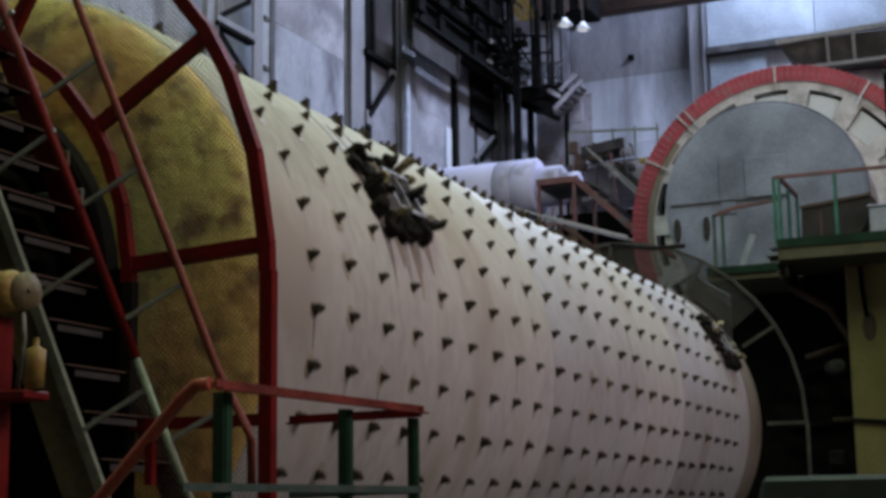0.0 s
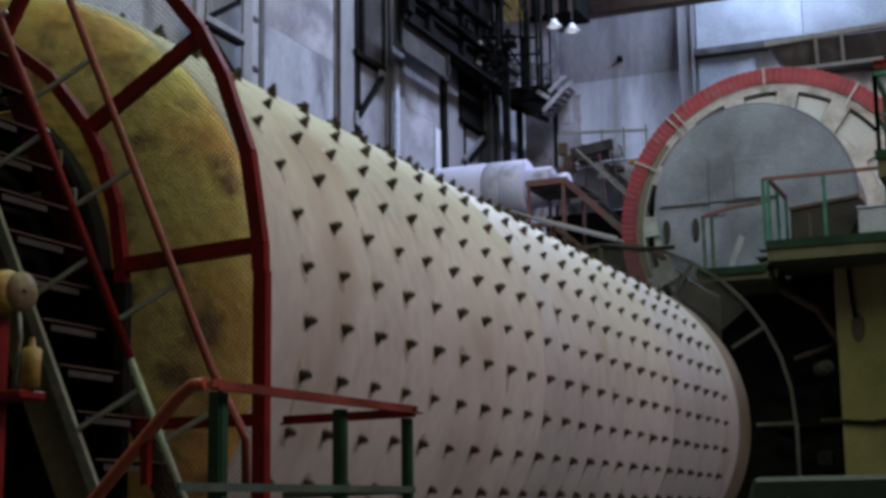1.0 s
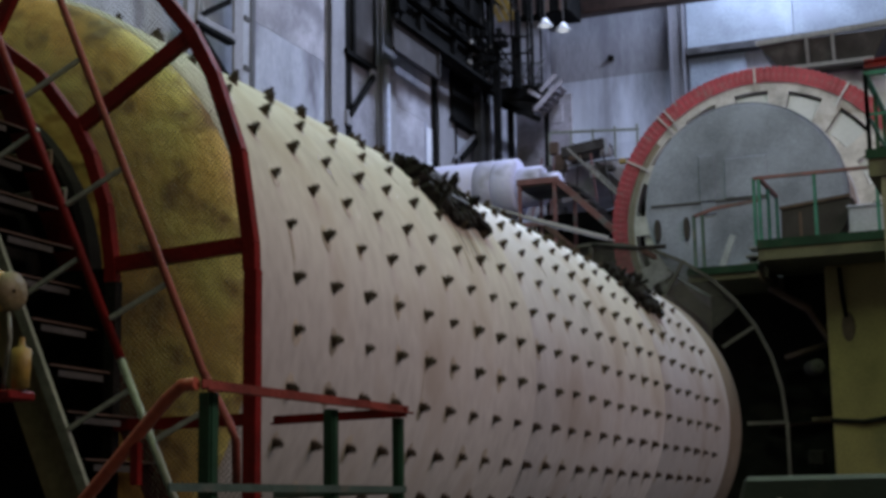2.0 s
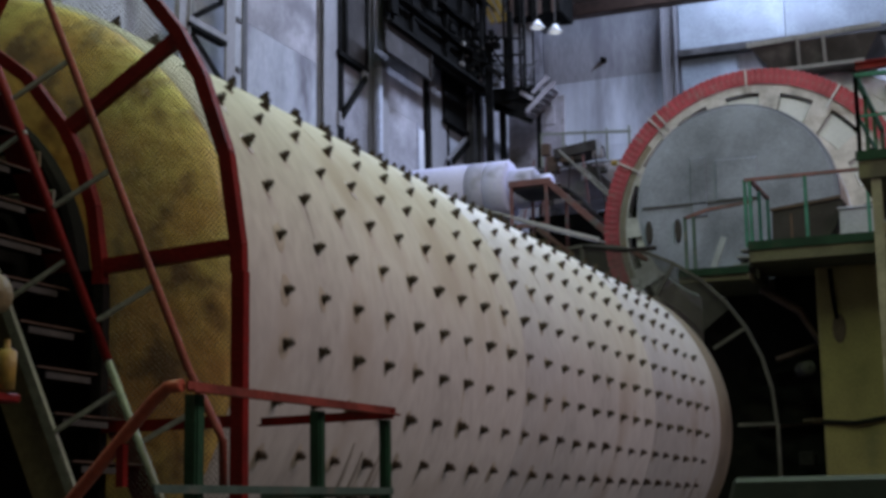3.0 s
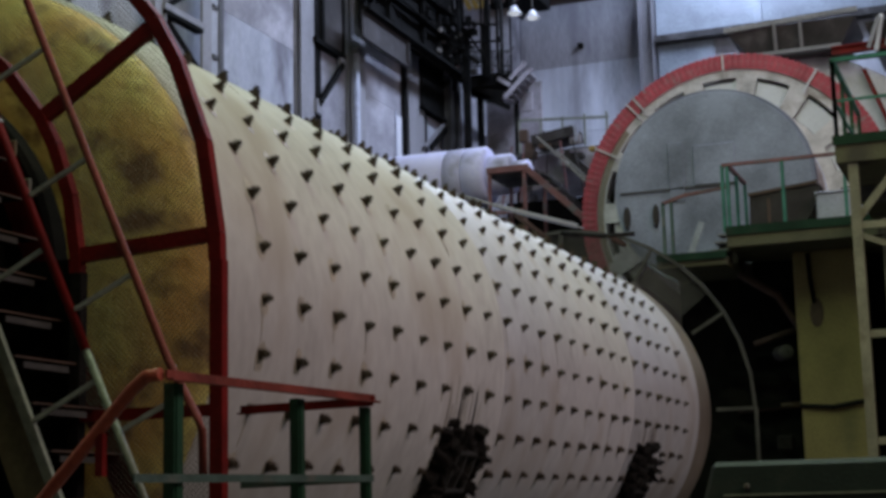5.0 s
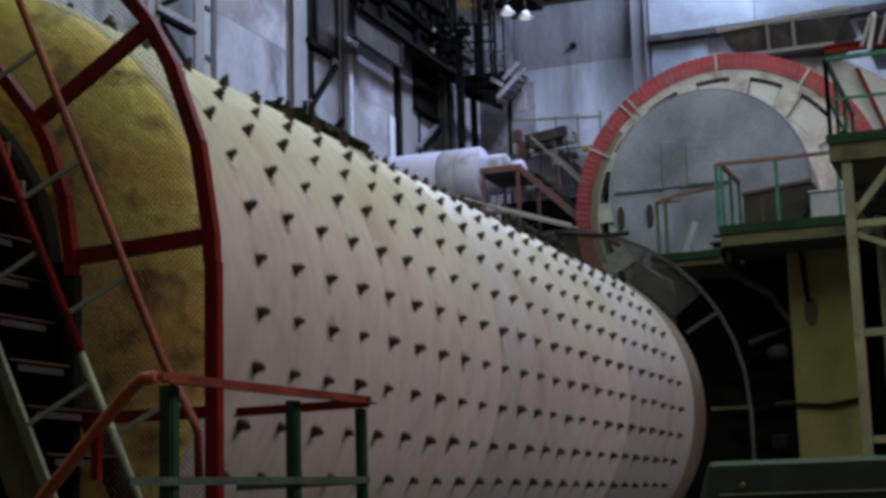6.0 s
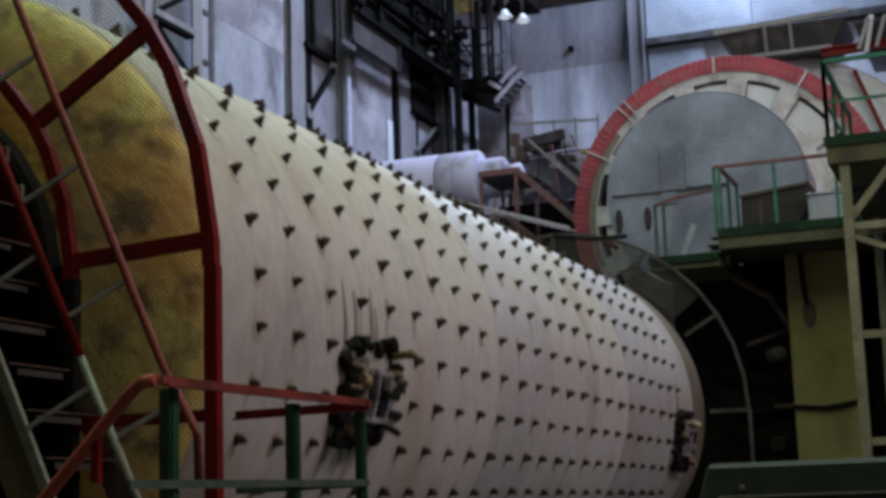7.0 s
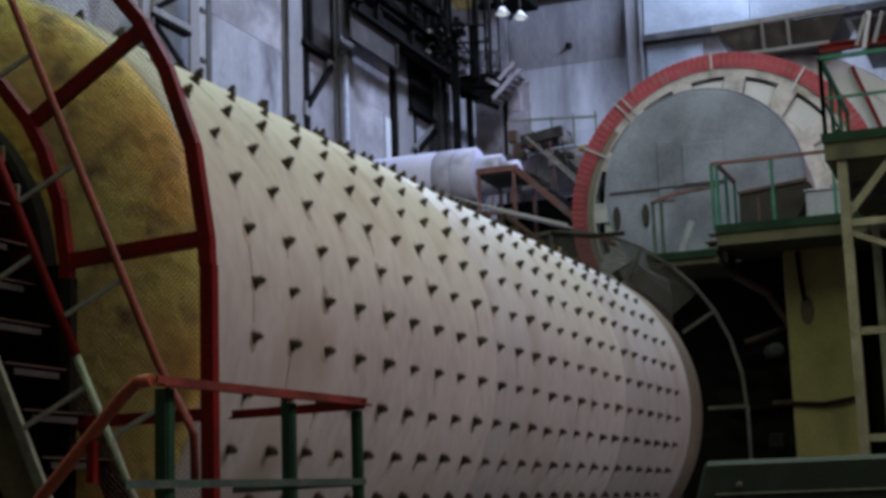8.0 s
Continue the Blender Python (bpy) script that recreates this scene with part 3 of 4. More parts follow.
    # long lugs with bolts that stand out to the side
    for a in ((-5.2, -1.2, 4.6, 7.6) if caked else (-2.6, 3.2)):
        lump("lug", ht + a, hy + 0.42, 0.08, 0.26, 0.09, GREASESHADE)
        lump("lug_bolt", ht + a - 0.5, hy + 0.55, 0.05, 0.1, 0.07, BOLT)
    for k in range(5):
        lump("side_clamp", ht - 6 + 2.6 * k + u(-0.6, 0.6), hy + 0.34 + u(-0.03, 0.03), u(0.05, 0.1), u(0.05, 0.1), u(0.07, 0.12), GREASESHADE)
    if caked:
        for k in range(5):
            y = hy - 0.3 + 0.1 * k + rnd.uniform(-0.02, 0.02)
            part("run_off", curved_plate(bmesh.new(), ht + 8.0, ht + rnd.uniform(16, 27), y - 0.028, y + 0.022, R - 0.01, R + 0.004, 10, 0.35), RUNDARK if k % 2 else RUNOFF, root)
        for y in (hy - 0.12, hy + 0.2):
            part("drag_line", curved_plate(bmesh.new(), ht - 8.0, ht - rnd.uniform(15, 19), y - 0.022, y + 0.022, R - 0.01, R + 0.004, 8, 0.25), GREASESHADE, root)
    # soft grey smears pulled out along the turn
    for k in range(6):
        y = hy - 0.30 + 0.12 * k + rnd.uniform(-0.04, 0.04)
        w = rnd.uniform(0.02, 0.055)
        part("smear", curved_plate(bmesh.new(), ht - 8, ht - 12 - rnd.uniform(2, 9), y - w, y + w, R - 0.01, R + 0.003, 8, 0.2), SMEAR, root)
        part("smear", curved_plate(bmesh.new(), ht + 8.0, ht + 12 + rnd.uniform(2, 9), y - w * 1.3, y + w * 1.3, R - 0.01, R + 0.002, 8, 0.15), RUNOFF if k % 2 else SMEAR, root)
    for k in range(6):
        y, w = hy + rnd.uniform(-0.38, 0.38), rnd.uniform(0.008, 0.018)
        part("smear", curved_plate(bmesh.new(), ht - 8, ht - 11 - rnd.uniform(3, 10), y - w * 1.3, y + w * 1.3, R - 0.01, R + 0.005, 8, 0.2), STREAK, root)


MILL = mill()


# ---------- guards round the drum's ends ----------
def arch_guard(y, ro, ri, w, t, material, label, wires, spokes, sw):
    """A frame of flat bars round the drum's end: two arches, spokes, uprights to the floor, wire mesh."""
    ob = thing("mill_guard", (0, y, 0), label, "guard", "guards at the mill ends")
    for r, ww in ((ro, w), (ri, w * 0.9)) if wires else ((ro, w),):
        corners = (0, 3.2, 14.5, 25.2, 32, 46, 61, 76, 90, 104, 119, 134, 148, 154.8, 165.5, 176.8, 180) if wires else range(0, 181, 10)
        for k0, k1 in zip(corners, corners[1:]):
            a, b = radians(k0), radians(k1)
            pa, pb = Vector((r * math.cos(a), 0, H + r * math.sin(a))), Vector((r * math.cos(b), 0, H + r * math.sin(b)))
            mid = (pa + pb) / 2 - Vector((0, 0, H))
            part("arch_bar", bar(bmesh.new(), pa, pb, t, ww, mid.normalized()), material, ob)
        for s in (-1, 1):
            if r == ro or wires:
                # inner posts are drawn black, not red, because they stand in shadow
                part("post", bx(s * (r + 0.008) - ww / 2, s * (r + 0.008) + ww / 2, -t / 2, t / 2, 0, H), material if r == ro else GREASESHADE, ob)
    for k in spokes:
        a = radians(k)
        d = Vector((math.cos(a), 0, math.sin(a)))
        part("spoke", bar(bmesh.new(), Vector((0, 0, H)) + d * ri, Vector((0, 0, H)) + d * ro, t * 0.8, sw, d.cross(Vector((0, 1, 0)))), material, ob)
    for s in (-1, 1):
        for z in (1.0, 2.1):
            part("crossbar", bx(min(s * ri, s * ro), max(s * ri, s * ro), -t * 0.4, t * 0.4, z - w * 0.4, z + w * 0.4), material, ob)
    if wires:
        bm = bmesh.new()
        step, q = 0.03, 0.0016

        def wire(a, b):
            d, s, u = frame_of(a, b)
            va = [bm.verts.new(Vector(a) + s * q * math.cos(i * 2.094) + u * q * math.sin(i * 2.094)) for i in range(3)]
            vb = [bm.verts.new(Vector(b) + s * q * math.cos(i * 2.094) + u * q * math.sin(i * 2.094)) for i in range(3)]
            for i in range(3):
                bm.faces.new((va[i], va[(i + 1) % 3], vb[(i + 1) % 3], vb[i]))

        def covered(x, z):
            r = math.hypot(x, z - H) if z > H else abs(x)
            return ri < r < ro and z > 0.95
        # diamond mesh: wires both ways at 45 degrees, kept inside the frame
        c = -6.0
        while c < 8.0:
            for s, y in ((1, 0.03), (-1, 0.034)):
                run = None
                for k in range(-130, 131):
                    x = k * 0.02
                    z = c + s * x
                    if covered(x, z):
                        run = (run[0], (x, y, z)) if run else ((x, y, z), (x, y, z))
                    elif run:
                        if run[0] != run[1]:
                            wire(*run)
                        run = None
            c += step
        part("wire_mesh", bm, WIRE, ob, "fine dull wire mesh", kind="stuff")
    else:
        # dusty coarse mesh in the upper bays
        bm = bmesh.new()
        for k in range(16):
            r = ri + 0.03 * (k + 1)
            lathe(bm, [(0.02, r - 0.005), (0.02, r + 0.005)], 40, 38, 138)
        a = 38.0
        while a < 138:
            d = Vector((math.cos(radians(a)), 0, math.sin(radians(a))))
            bar(bm, d * ri + Vector((0, 0.028, 0)), d * ro + Vector((0, 0.028, 0)), 0.004, 0.01, d.cross(Vector((0, 1, 0))))
            a += 0.75
        for v in bm.verts:
            v.co.z += H
        part("wire_mesh", bm, STEEL, ob, "dust-caked grey wire mesh", kind="stuff")
    return ob


arch_guard(-1.2, 2.385, 1.585, 0.07, 0.06, RED, "dark red steel arched guard frame with wire mesh", True, (3.2, 31.5, 61, 90, 119, 148.5, 176.8), 0.075)
arch_guard(12.5, 2.56, 2.05, 0.042, 0.06, STEEL, "thin dusty dark steel arched guard frame at the far end", False, (0, 30, 60, 90, 120, 150, 180), 0.045)


def trunnion_bearing():
    ob = thing("trunnion_bearing", (0, -0.9, 0), "near-black trunnion bearing housing on its pedestal", "bearing")
    bm = lathe(bmesh.new(), [(-0.1, 1.02), (-0.1, 1.27), (-0.08, 1.3), (0.03, 1.3), (0.05, 1.25), (0.05, 1.02), (-0.1, 1.02)], 64)
    bm.transform(pose(0, 0, H))
    # housing, sheet and blocks drawn near black for the shade behind the stair
    part("housing", bm, SHADEBLACK, ob)
    for z, x1, m in ((4.02, 0.6, OLIVE), (3.78, 0.85, YELLOW), (3.52, 1.05, OLIVE), (3.3, 1.15, RAILGREY)):
        part("lagging_strip", bx(0.1, x1, -0.125, -0.102, z, z + 0.09, bevel=0.006), m, ob)
    part("dark_sheet", bx(-1.54, 1.54, -0.285, -0.275, 0.9, 2.9), SHADEBLACK, ob, "dark sheet added as shade in the guard below the shaft")
    part("pedestal", bx(-1.3, 1.3, -0.1, 0.05, 0, H - 0.9, bevel=0.02), SHADEBLACK, ob)
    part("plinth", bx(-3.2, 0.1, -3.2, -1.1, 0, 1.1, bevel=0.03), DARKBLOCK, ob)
    part("bearing_block", bx(-1.2, 0.25, -1.5, -0.98, 1.0, 4.0, bevel=0.05), SHADEBLACK, ob)


trunnion_bearing()


# ---------- steep stair beside the guard ----------
def stair():
    ob = thing("steep_stair", (0, -1.75, 0), "steep steel stair with red rails and thin struts", "stair")
    # along the slope: stringer, middle rail, top rail (x, z at two heights)
    part("stringer", bar(bmesh.new(), (0.42, 0, 4.86), (2.66, 0, 0.0), 0.03, 0.05, (1, 0, 0.46)), RAILGREY, ob, "pale green-grey stringer edge")
    part("stringer_plate", bar(bmesh.new(), (0.32, 0.03, 4.82), (2.52, 0.03, 0.0), 0.02, 0.2, (1, 0, 0.46)), OLIVE, ob)
    part("middle_rail", pipe(bmesh.new(), [(0.75, 0, 5.07), (2.02, 0, 2.36)], 0.022), RED, ob, smooth=True)
    part("middle_rail", pipe(bmesh.new(), [(2.02, 0, 2.36), (2.36, 0, 1.63), (2.8, 0, 0.7)], 0.019), RAILGREY, ob, "pale worn lower rail", smooth=True)
    part("top_rail", pipe(bmesh.new(), [(1.18, 0, 5.12), (1.62, 0, 4.14), (2.45, 0, 2.29), (2.60, 0, 2.03), (2.625, 0, 1.97), (2.63, 0, 1.78)], 0.019), RUSTRED, ob, smooth=True)
    for i in range(5):
        x, z = 1.99 - 0.26 * (i - 1), 2.56 + 0.56 * (i - 1)
        part("strut", bar(bmesh.new(), (x - 0.03, 0, z - 0.01), (x + 0.28, 0, z + 0.135), 0.019, 0.019), STRUT, ob)
        x, z = 1.77 - 0.275 * (i - 0), 2.06 + 0.64 * (i - 0)
        part("strut", bar(bmesh.new(), (x - 0.04, 0, z - 0.015), (x + 0.3, 0, z + 0.155), 0.019, 0.019), STRUT, ob)
    part("far_stringer_plate", bar(bmesh.new(), (0.36, 0.67, 4.9), (2.6, 0.67, 0.04), 0.02, 0.16, (1, 0, 0.46)), RED, ob, "dark red far stringer plate")
    for i in range(21):
        z = 0.126 + i * 0.224
        x = 2.73 - z * 0.4787
        # treads drawn near black, with the stair's shade in their colour
        part("tread", bx(x - 0.22, x, 0.03, 0.645, z - 0.012, z, bevel=0.003), SHADEBLACK, ob)
        part("tread_edge", bx(x + 0.001, x + 0.006, 0.04, 0.64, z - 0.01, z - 0.001), BROWN, ob, "rusty brown tread edge")
        part("toe_strip", bx(x + 0.001, x + 0.008, 0.10, 0.46, z - 0.056, z - 0.026), STEEL, ob, "pale dusty toe strip")
    return ob


stair()


# ---------- near platform railing ----------
def near_railing():
    ob = thing("platform_railing", (3.16, -2.92, 0), "green platform railing with an orange-red angle-iron handrail", "railing")
    for y, w in ((0.1, 0.044), (1.08, 0.04), (1.76, 0.034)):
        part("post", angle_iron(bmesh.new(), (-w / 2, y, 0.9), (-w / 2, y, 2.08), w, 0.012, (0, 1, 0)), GREEN, ob)
    part("handrail", angle_iron(bmesh.new(), (0.015, -0.02, 2.082), (0.015, 1.79, 2.102), 0.03, 0.008, (0, 0, 1)), RUSTRED, ob)
    part("handrail", angle_iron(bmesh.new(), (-0.66, 1.74, 2.075), (0.03, 1.74, 2.085), 0.035, 0.008, (0, 0, 1)), RED, ob)
    part("middle_rail", bar(bmesh.new(), (0, -0.2, 1.735), (0, 1.79, 1.755), 0.008, 0.03), DULLTEAL, ob)
    part("middle_rail", bar(bmesh.new(), (-0.66, 1.74, 1.74), (0.0, 1.74, 1.75), 0.008, 0.03), DULLTEAL, ob)
    part("stair_rail", pipe(bmesh.new(), [(0.0, -0.03, 2.1), (-0.06, -0.03, 2.095), (-0.12, -0.03, 2.05), (-0.43, -0.03, 1.735), (-1.1, -0.03, 1.05)], 0.024, 12), ORANGE, ob, smooth=True)
    part("stair_rail_post", bx(-0.26, -0.23, -0.045, -0.015, 1.75, 1.9), RED, ob)
    part("deck", bx(-0.7, 0.06, -0.25, 1.8, 0.84, 0.9), STEEL, ob)
    for x, y in ((-0.6, 0), (0, 0), (-0.6, 1.7), (0, 1.7)):
        part("leg", bx(x - 0.04, x + 0.04, y - 0.04, y + 0.04, 0, 0.84), STEEL, ob)
    return ob


near_railing()


def oil_station():
    ob = thing("oil_pump_stand", (2.69, -3.4, 0), "dirty yellow electric motor on a red stand", "motor")
    m = part("motor", lathe(bmesh.new(), [(-0.12, 0.02), (-0.12, 0.085), (-0.09, 0.1), (0.1, 0.1), (0.12, 0.08), (0.12, 0.02)], 24), YELLOW, ob, smooth=True)
    m.matrix_local = pose(-0.13, 0, 2.405, 0, 0, -100) @ Matrix.Diagonal((0.72, 1, 0.72, 1))
    cap = part("end_cap", lathe(bmesh.new(), [(-0.03, 0.01), (-0.03, 0.088), (0.03, 0.092), (0.04, 0.01)], 24), OLIVE, ob, "grey cast end cap", smooth=True)
    cap.matrix_local = pose(-0.02, 0.02, 2.405, 0, 0, -100) @ Matrix.Diagonal((0.75, 0.7, 0.75, 1))
    part("post", bx(-0.16, -0.07, -0.04, 0.04, 0, 2.32), RED, ob)
    part("shelf", bx(-0.3, 0.07, -0.07, 0.07, 2.03, 2.06, bevel=0.005), RED, ob)
    piece = part("oil_cup", lathe(bmesh.new(), [(-0.07, 0.005), (-0.07, 0.03), (0.06, 0.034), (0.07, 0.012), (0.1, 0.01)], 16), YELLOW, ob, smooth=True)
    piece.matrix_local = pose(0.06, 0, 2.14, 90, 0, 0)
    part("hose", pipe(bmesh.new(), [(0.0, 0, 2.33), (0.01, 0, 2.24), (-0.01, 0, 2.1), (-0.01, 0, 2.06)], 0.008), RAILGREY, ob, smooth=True)


oil_station()


# ---------- second mill with its girth gear, on the upper level ----------
def girth_gear():
    cx, cy, cz = 1.08, 20.06, 6.97
    ob = thing("girth_gear", (cx, cy, cz), "large red-rimmed cream girth gear of a second mill, standing still", "gear")
    ob.scale = (0.973, 1, 0.973)
    part("rim", lathe(bmesh.new(), [(-0.06, 2.72), (-0.06, 2.97), (0.5, 2.97), (0.5, 2.68), (-0.06, 2.68), (-0.06, 2.72)], 128), GEAR, ob, smooth=False)
    tooth = bmesh.new()
    box(tooth, 2.72, 2.985, -0.067, 0.42, -0.036, 0.036, bevel=0.012)
    me = bpy.data.meshes.new("tooth")
    tooth.to_mesh(me)
    tooth.free()
    me.materials.append(GEAR)
    for k in range(150):
        t = new("tooth", me)
        t.parent, t.matrix_local = ob, pose(0, 0, 0, 0, k * 2.4, 0)
    # web: an outer and an inner ring joined by broad ribs, open between
    part("web_ring", lathe(bmesh.new(), [(-0.02, 2.52), (-0.02, 2.68), (0.3, 2.68), (0.3, 2.52), (-0.02, 2.52)], 96), LINEN, ob)
    part("web_ring", lathe(bmesh.new(), [(-0.02, 1.74), (-0.02, 1.98), (0.3, 1.98), (0.3, 1.74), (-0.02, 1.74)], 96), LINEN, ob)
    part("neck", lathe(bmesh.new(), [(-1.93, 1.73), (0.0, 1.73)], 96), LINEN, ob, "dusty cream drum neck", smooth=True)
    part("neck_rim", lathe(bmesh.new(), [(-1.93, 1.7), (-1.95, 1.79), (-1.85, 1.81), (-1.8, 1.74)], 96), GREY, ob)
    for k in range(15):
        a = 24 * k + 9.6
        part("web_arm", lathe(bmesh.new(), [(-0.02, 1.98), (-0.02, 2.52), (0.28, 2.52), (0.28, 1.98), (-0.02, 1.98)], 5, a - 4.6, a + 4.6), LINEN, ob)
    for a, m in ((91.2, LINEN), (55.5, WHITE), (128.5, LINEN), (131.8, LINEN), (152, LINEN)):
        c, d = math.cos(radians(a)), math.sin(radians(a))
        part("joint_plate", bar(bmesh.new(), (2.5 * c, -0.085, 2.5 * d), (3.0 * c, -0.085, 3.0 * d), 0.035, 0.03, (0, 1, 0)), m, ob, "pale joint plate across the rim")
    # near-black ring gives the inner shade of the slots
    part("slot_shadow_ring", lathe(bmesh.new(), [(0.27, 2.0), (0.27, 2.66)], 72), SHADEBLACK, ob, "dark ring added as shade behind the web slots")
    for k in range(15):
        a = 24 * k + 9.6
        pale = a < 82 or a > 330
        part("web_cover", lathe(bmesh.new(), [(0.06, 1.99), (0.05, 2.0), (0.05, 2.44 if pale else 2.36), (0.06, 2.45 if pale else 2.37)], 6, a + 4.7, a + 19.3), WHITE if pale else LINEN, ob, "white sheet cover between the web arms" if pale else "")
    part("rust_streak", lathe(bmesh.new(), [(-0.024, 2.55), (-0.024, 2.67)], 14, 140, 200), TAN, ob, "brown dust caking on the web ring")
    # dark plate added so the left and lower openings look shaded
    part("back_plate", lathe(bmesh.new(), [(0.42, 1.6), (0.42, 2.95), (0.46, 2.95)], 72, 118, 345), DARKBLOCK, ob, "dark plate added as shade behind the web openings")
    part("web_skirt", lathe(bmesh.new(), [(-0.03, 1.95), (-0.045, 1.95), (-0.045, 2.64), (-0.03, 2.64)], 30, 212, 310), TAN, ob, "brown dust-caked skirt plate")
    part("cover_disc", lathe(bmesh.new(), [(-1.96, 0.0), (-1.96, 1.73), (-1.93, 1.75), (-1.6, 1.75)], 96), GREY, ob, "blue-grey sheet end cover")
    part("cover_panel", bx(-0.32, 0.42, -2.0, -1.965, 0.06, 0.78, bevel=0.01), GREY, ob)
    part("cover_panel", bx(-0.78, -0.5, -1.99, -1.965, -0.2, 0.88, bevel=0.01), GREY, ob)
    part("seam", bx(-1.68, 0.4, -1.99, -1.965, 0.02, 0.05), STEEL, ob)
    for x in (-1.05, -1.58):
        piece = part("port", lathe(bmesh.new(), [(-2.03, 0.0), (-2.03, 0.1), (-1.95, 0.12)], 16), GIRDER, ob)
        piece.matrix_local = pose(x, 0, -0.42) @ Matrix.Diagonal((0.55, 1, 1.9, 1))
    return ob


girth_gear()


def gear_casing():
    ob = thing("gear_casing", (1.6, 22.4, 6.9), "dusty white round sheet casing behind the girth gear", "casing")
    part("drum", lathe(bmesh.new(), [(0, 3.2), (0, 3.5), (0.06, 3.55), (1.6, 3.55), (1.6, 3.2)], 60, -30, 100), WHITE, ob, smooth=True)
    part("face", lathe(bmesh.new(), [(0.02, 1.6), (0.02, 3.3)], 60, -30, 100), WHITE, ob)
    part("stay", bar(bmesh.new(), (1.75, -0.1, 3.0), (2.6, -0.1, 0.6), 0.06, 0.08), RED, ob)
    part("stand", bx(2.6, 3.4, 0.2, 1.4, -6.9, 0.0), DARKBLOCK, ob)


gear_casing()


def gear_pedestal():
    ob = thing("gear_pedestal", (1.27, 20.3, 0), "dark brown foundation block added as shade under the girth gear", "foundation")
    # block and cradle added in a dark colour to keep the space dark
    part("block", bx(-3.2, 6.0, 0, 1.8, 0, 3.7, bevel=0.05), DARKBLOCK, ob)
    part("cradle", bx(-1.6, 1.6, 0, 1.2, 3.7, 4.5, bevel=0.05), DARKBLOCK, ob)


gear_pedestal()


# ---------- upper deck and its piers ----------
def railing(ob, a, b, n, top, post, middle=True):
    """Posts, a handrail and a middle rail from a to b on a deck."""
    a, b = Vector(a), Vector(b)
    for k in range(n):
        p = a.lerp(b, k / (n - 1))
        part("post", bar(bmesh.new(), p, p + Vector((0, 0, 1.08)), 0.05, 0.05), post, ob)
    up = Vector((0, 0, 1.08))
    part("handrail", bar(bmesh.new(), a + up, b + up, 0.06, 0.05), top, ob)
    up = Vector((0, 0, 0.55))
    if middle:
        part("middle_rail", bar(bmesh.new(), a + up, b + up, 0.03, 0.035), top, ob)


def upper_deck():
    ob = thing("upper_deck", (-0.09, 16.0, 0), "cream concrete deck edge with dark green kick plate and railing", "platform")
    part("slab", bx(1.74, 12, 0, 1.7, 5.55, 5.78, bevel=0.01), DECK, ob)
    part("kick_plate", bx(1.74, 12, -0.03, -0.004, 5.74, 5.88), EDGEGREEN, ob, "dark green kick plate")
    part("lower_slab", bx(0.6, 1.72, 0.05, 1.9, 5.3, 5.42, bevel=0.01), DECK, ob)
    part("lower_kick_plate", bx(0.6, 1.72, 0.0, 0.045, 5.4, 5.52), EDGEGREEN, ob)
    # dark plate and riser added to hold the shade below the deck edge
    part("soffit_plate", bx(1.5, 3.2, 1.74, 1.79, 4.95, 5.55), DARKBLOCK, ob, "dark plate added as shade under the deck")
    part("riser", bx(1.44, 1.735, 0.9, 1.7, 5.425, 5.74), DARKBLOCK, ob, "dark step riser")
    railing(ob, (1.72, 0.05, 5.8), (3.6, 0.05, 5.8), 3, DULLRED, TEAL, False)
    railing(ob, (1.80, 0.05, 5.8), (1.80, 1.6, 5.8), 3, DULLRED, TEAL, False)
    part("stair_rail", bar(bmesh.new(), (0.62, 0.5, 6.44), (1.0, 0.5, 6.55), 0.05, 0.05), DULLRED, ob)
    part("stair_rail", bar(bmesh.new(), (1.0, 0.5, 6.55), (1.75, 0.5, 6.62), 0.05, 0.05), DULLRED, ob)
    for x in (0.64, 0.78):
        part("post", bar(bmesh.new(), (x, 0.5, 5.42), (x, 0.5, 6.46), 0.05, 0.05), DULLTEAL, ob)
    for k in range(4):
        part("step", bx(1.3 + 0.06 * k, 1.62 + 0.02 * k, 0.62, 1.0, 5.5 + 0.12 * k, 5.525 + 0.12 * k), DUSTSTEEL, ob)
    part("step_stringer", bar(bmesh.new(), (0.98, 0.58, 5.42), (1.25, 0.58, 6.1), 0.03, 0.1, (1, 0, 0)), MAUVELIGHT, ob)
    return ob


upper_deck()


def deck_pier():
    ob = thing("deck_pier", (2.51, 16.95, 0), "dirty cream square concrete pier with a dark cable round it", "pier")
    part("shaft", bx(0, 1.08, 0, 0.7, 0, 5.55, bevel=0.03), CREAM, ob)
    part("cable", pipe(bmesh.new(), [(-0.03, 0.3, 3.12), (0.0, -0.03, 3.09), (0.5, -0.05, 3.05), (1.04, -0.04, 3.13), (1.1, 0.4, 3.15)], 0.035), GREASESHADE, ob, "dark slack cable")
    piece = part("drip_stain", lathe(bmesh.new(), [(-0.012, 0.0), (-0.012, 0.09), (0.0, 0.11)], 12), BROWN, ob, "rust-brown bracket plate")
    piece.matrix_local = pose(0.33, 0.0, 4.55) @ Matrix.Diagonal((1, 1, 2.2, 1))
    part("conduit", pipe(bmesh.new(), [(0.24, -0.02, 5.5), (0.26, -0.03, 5.1), (0.30, -0.02, 4.7)], 0.035), SHADEBLACK, ob)
    return ob


deck_pier()


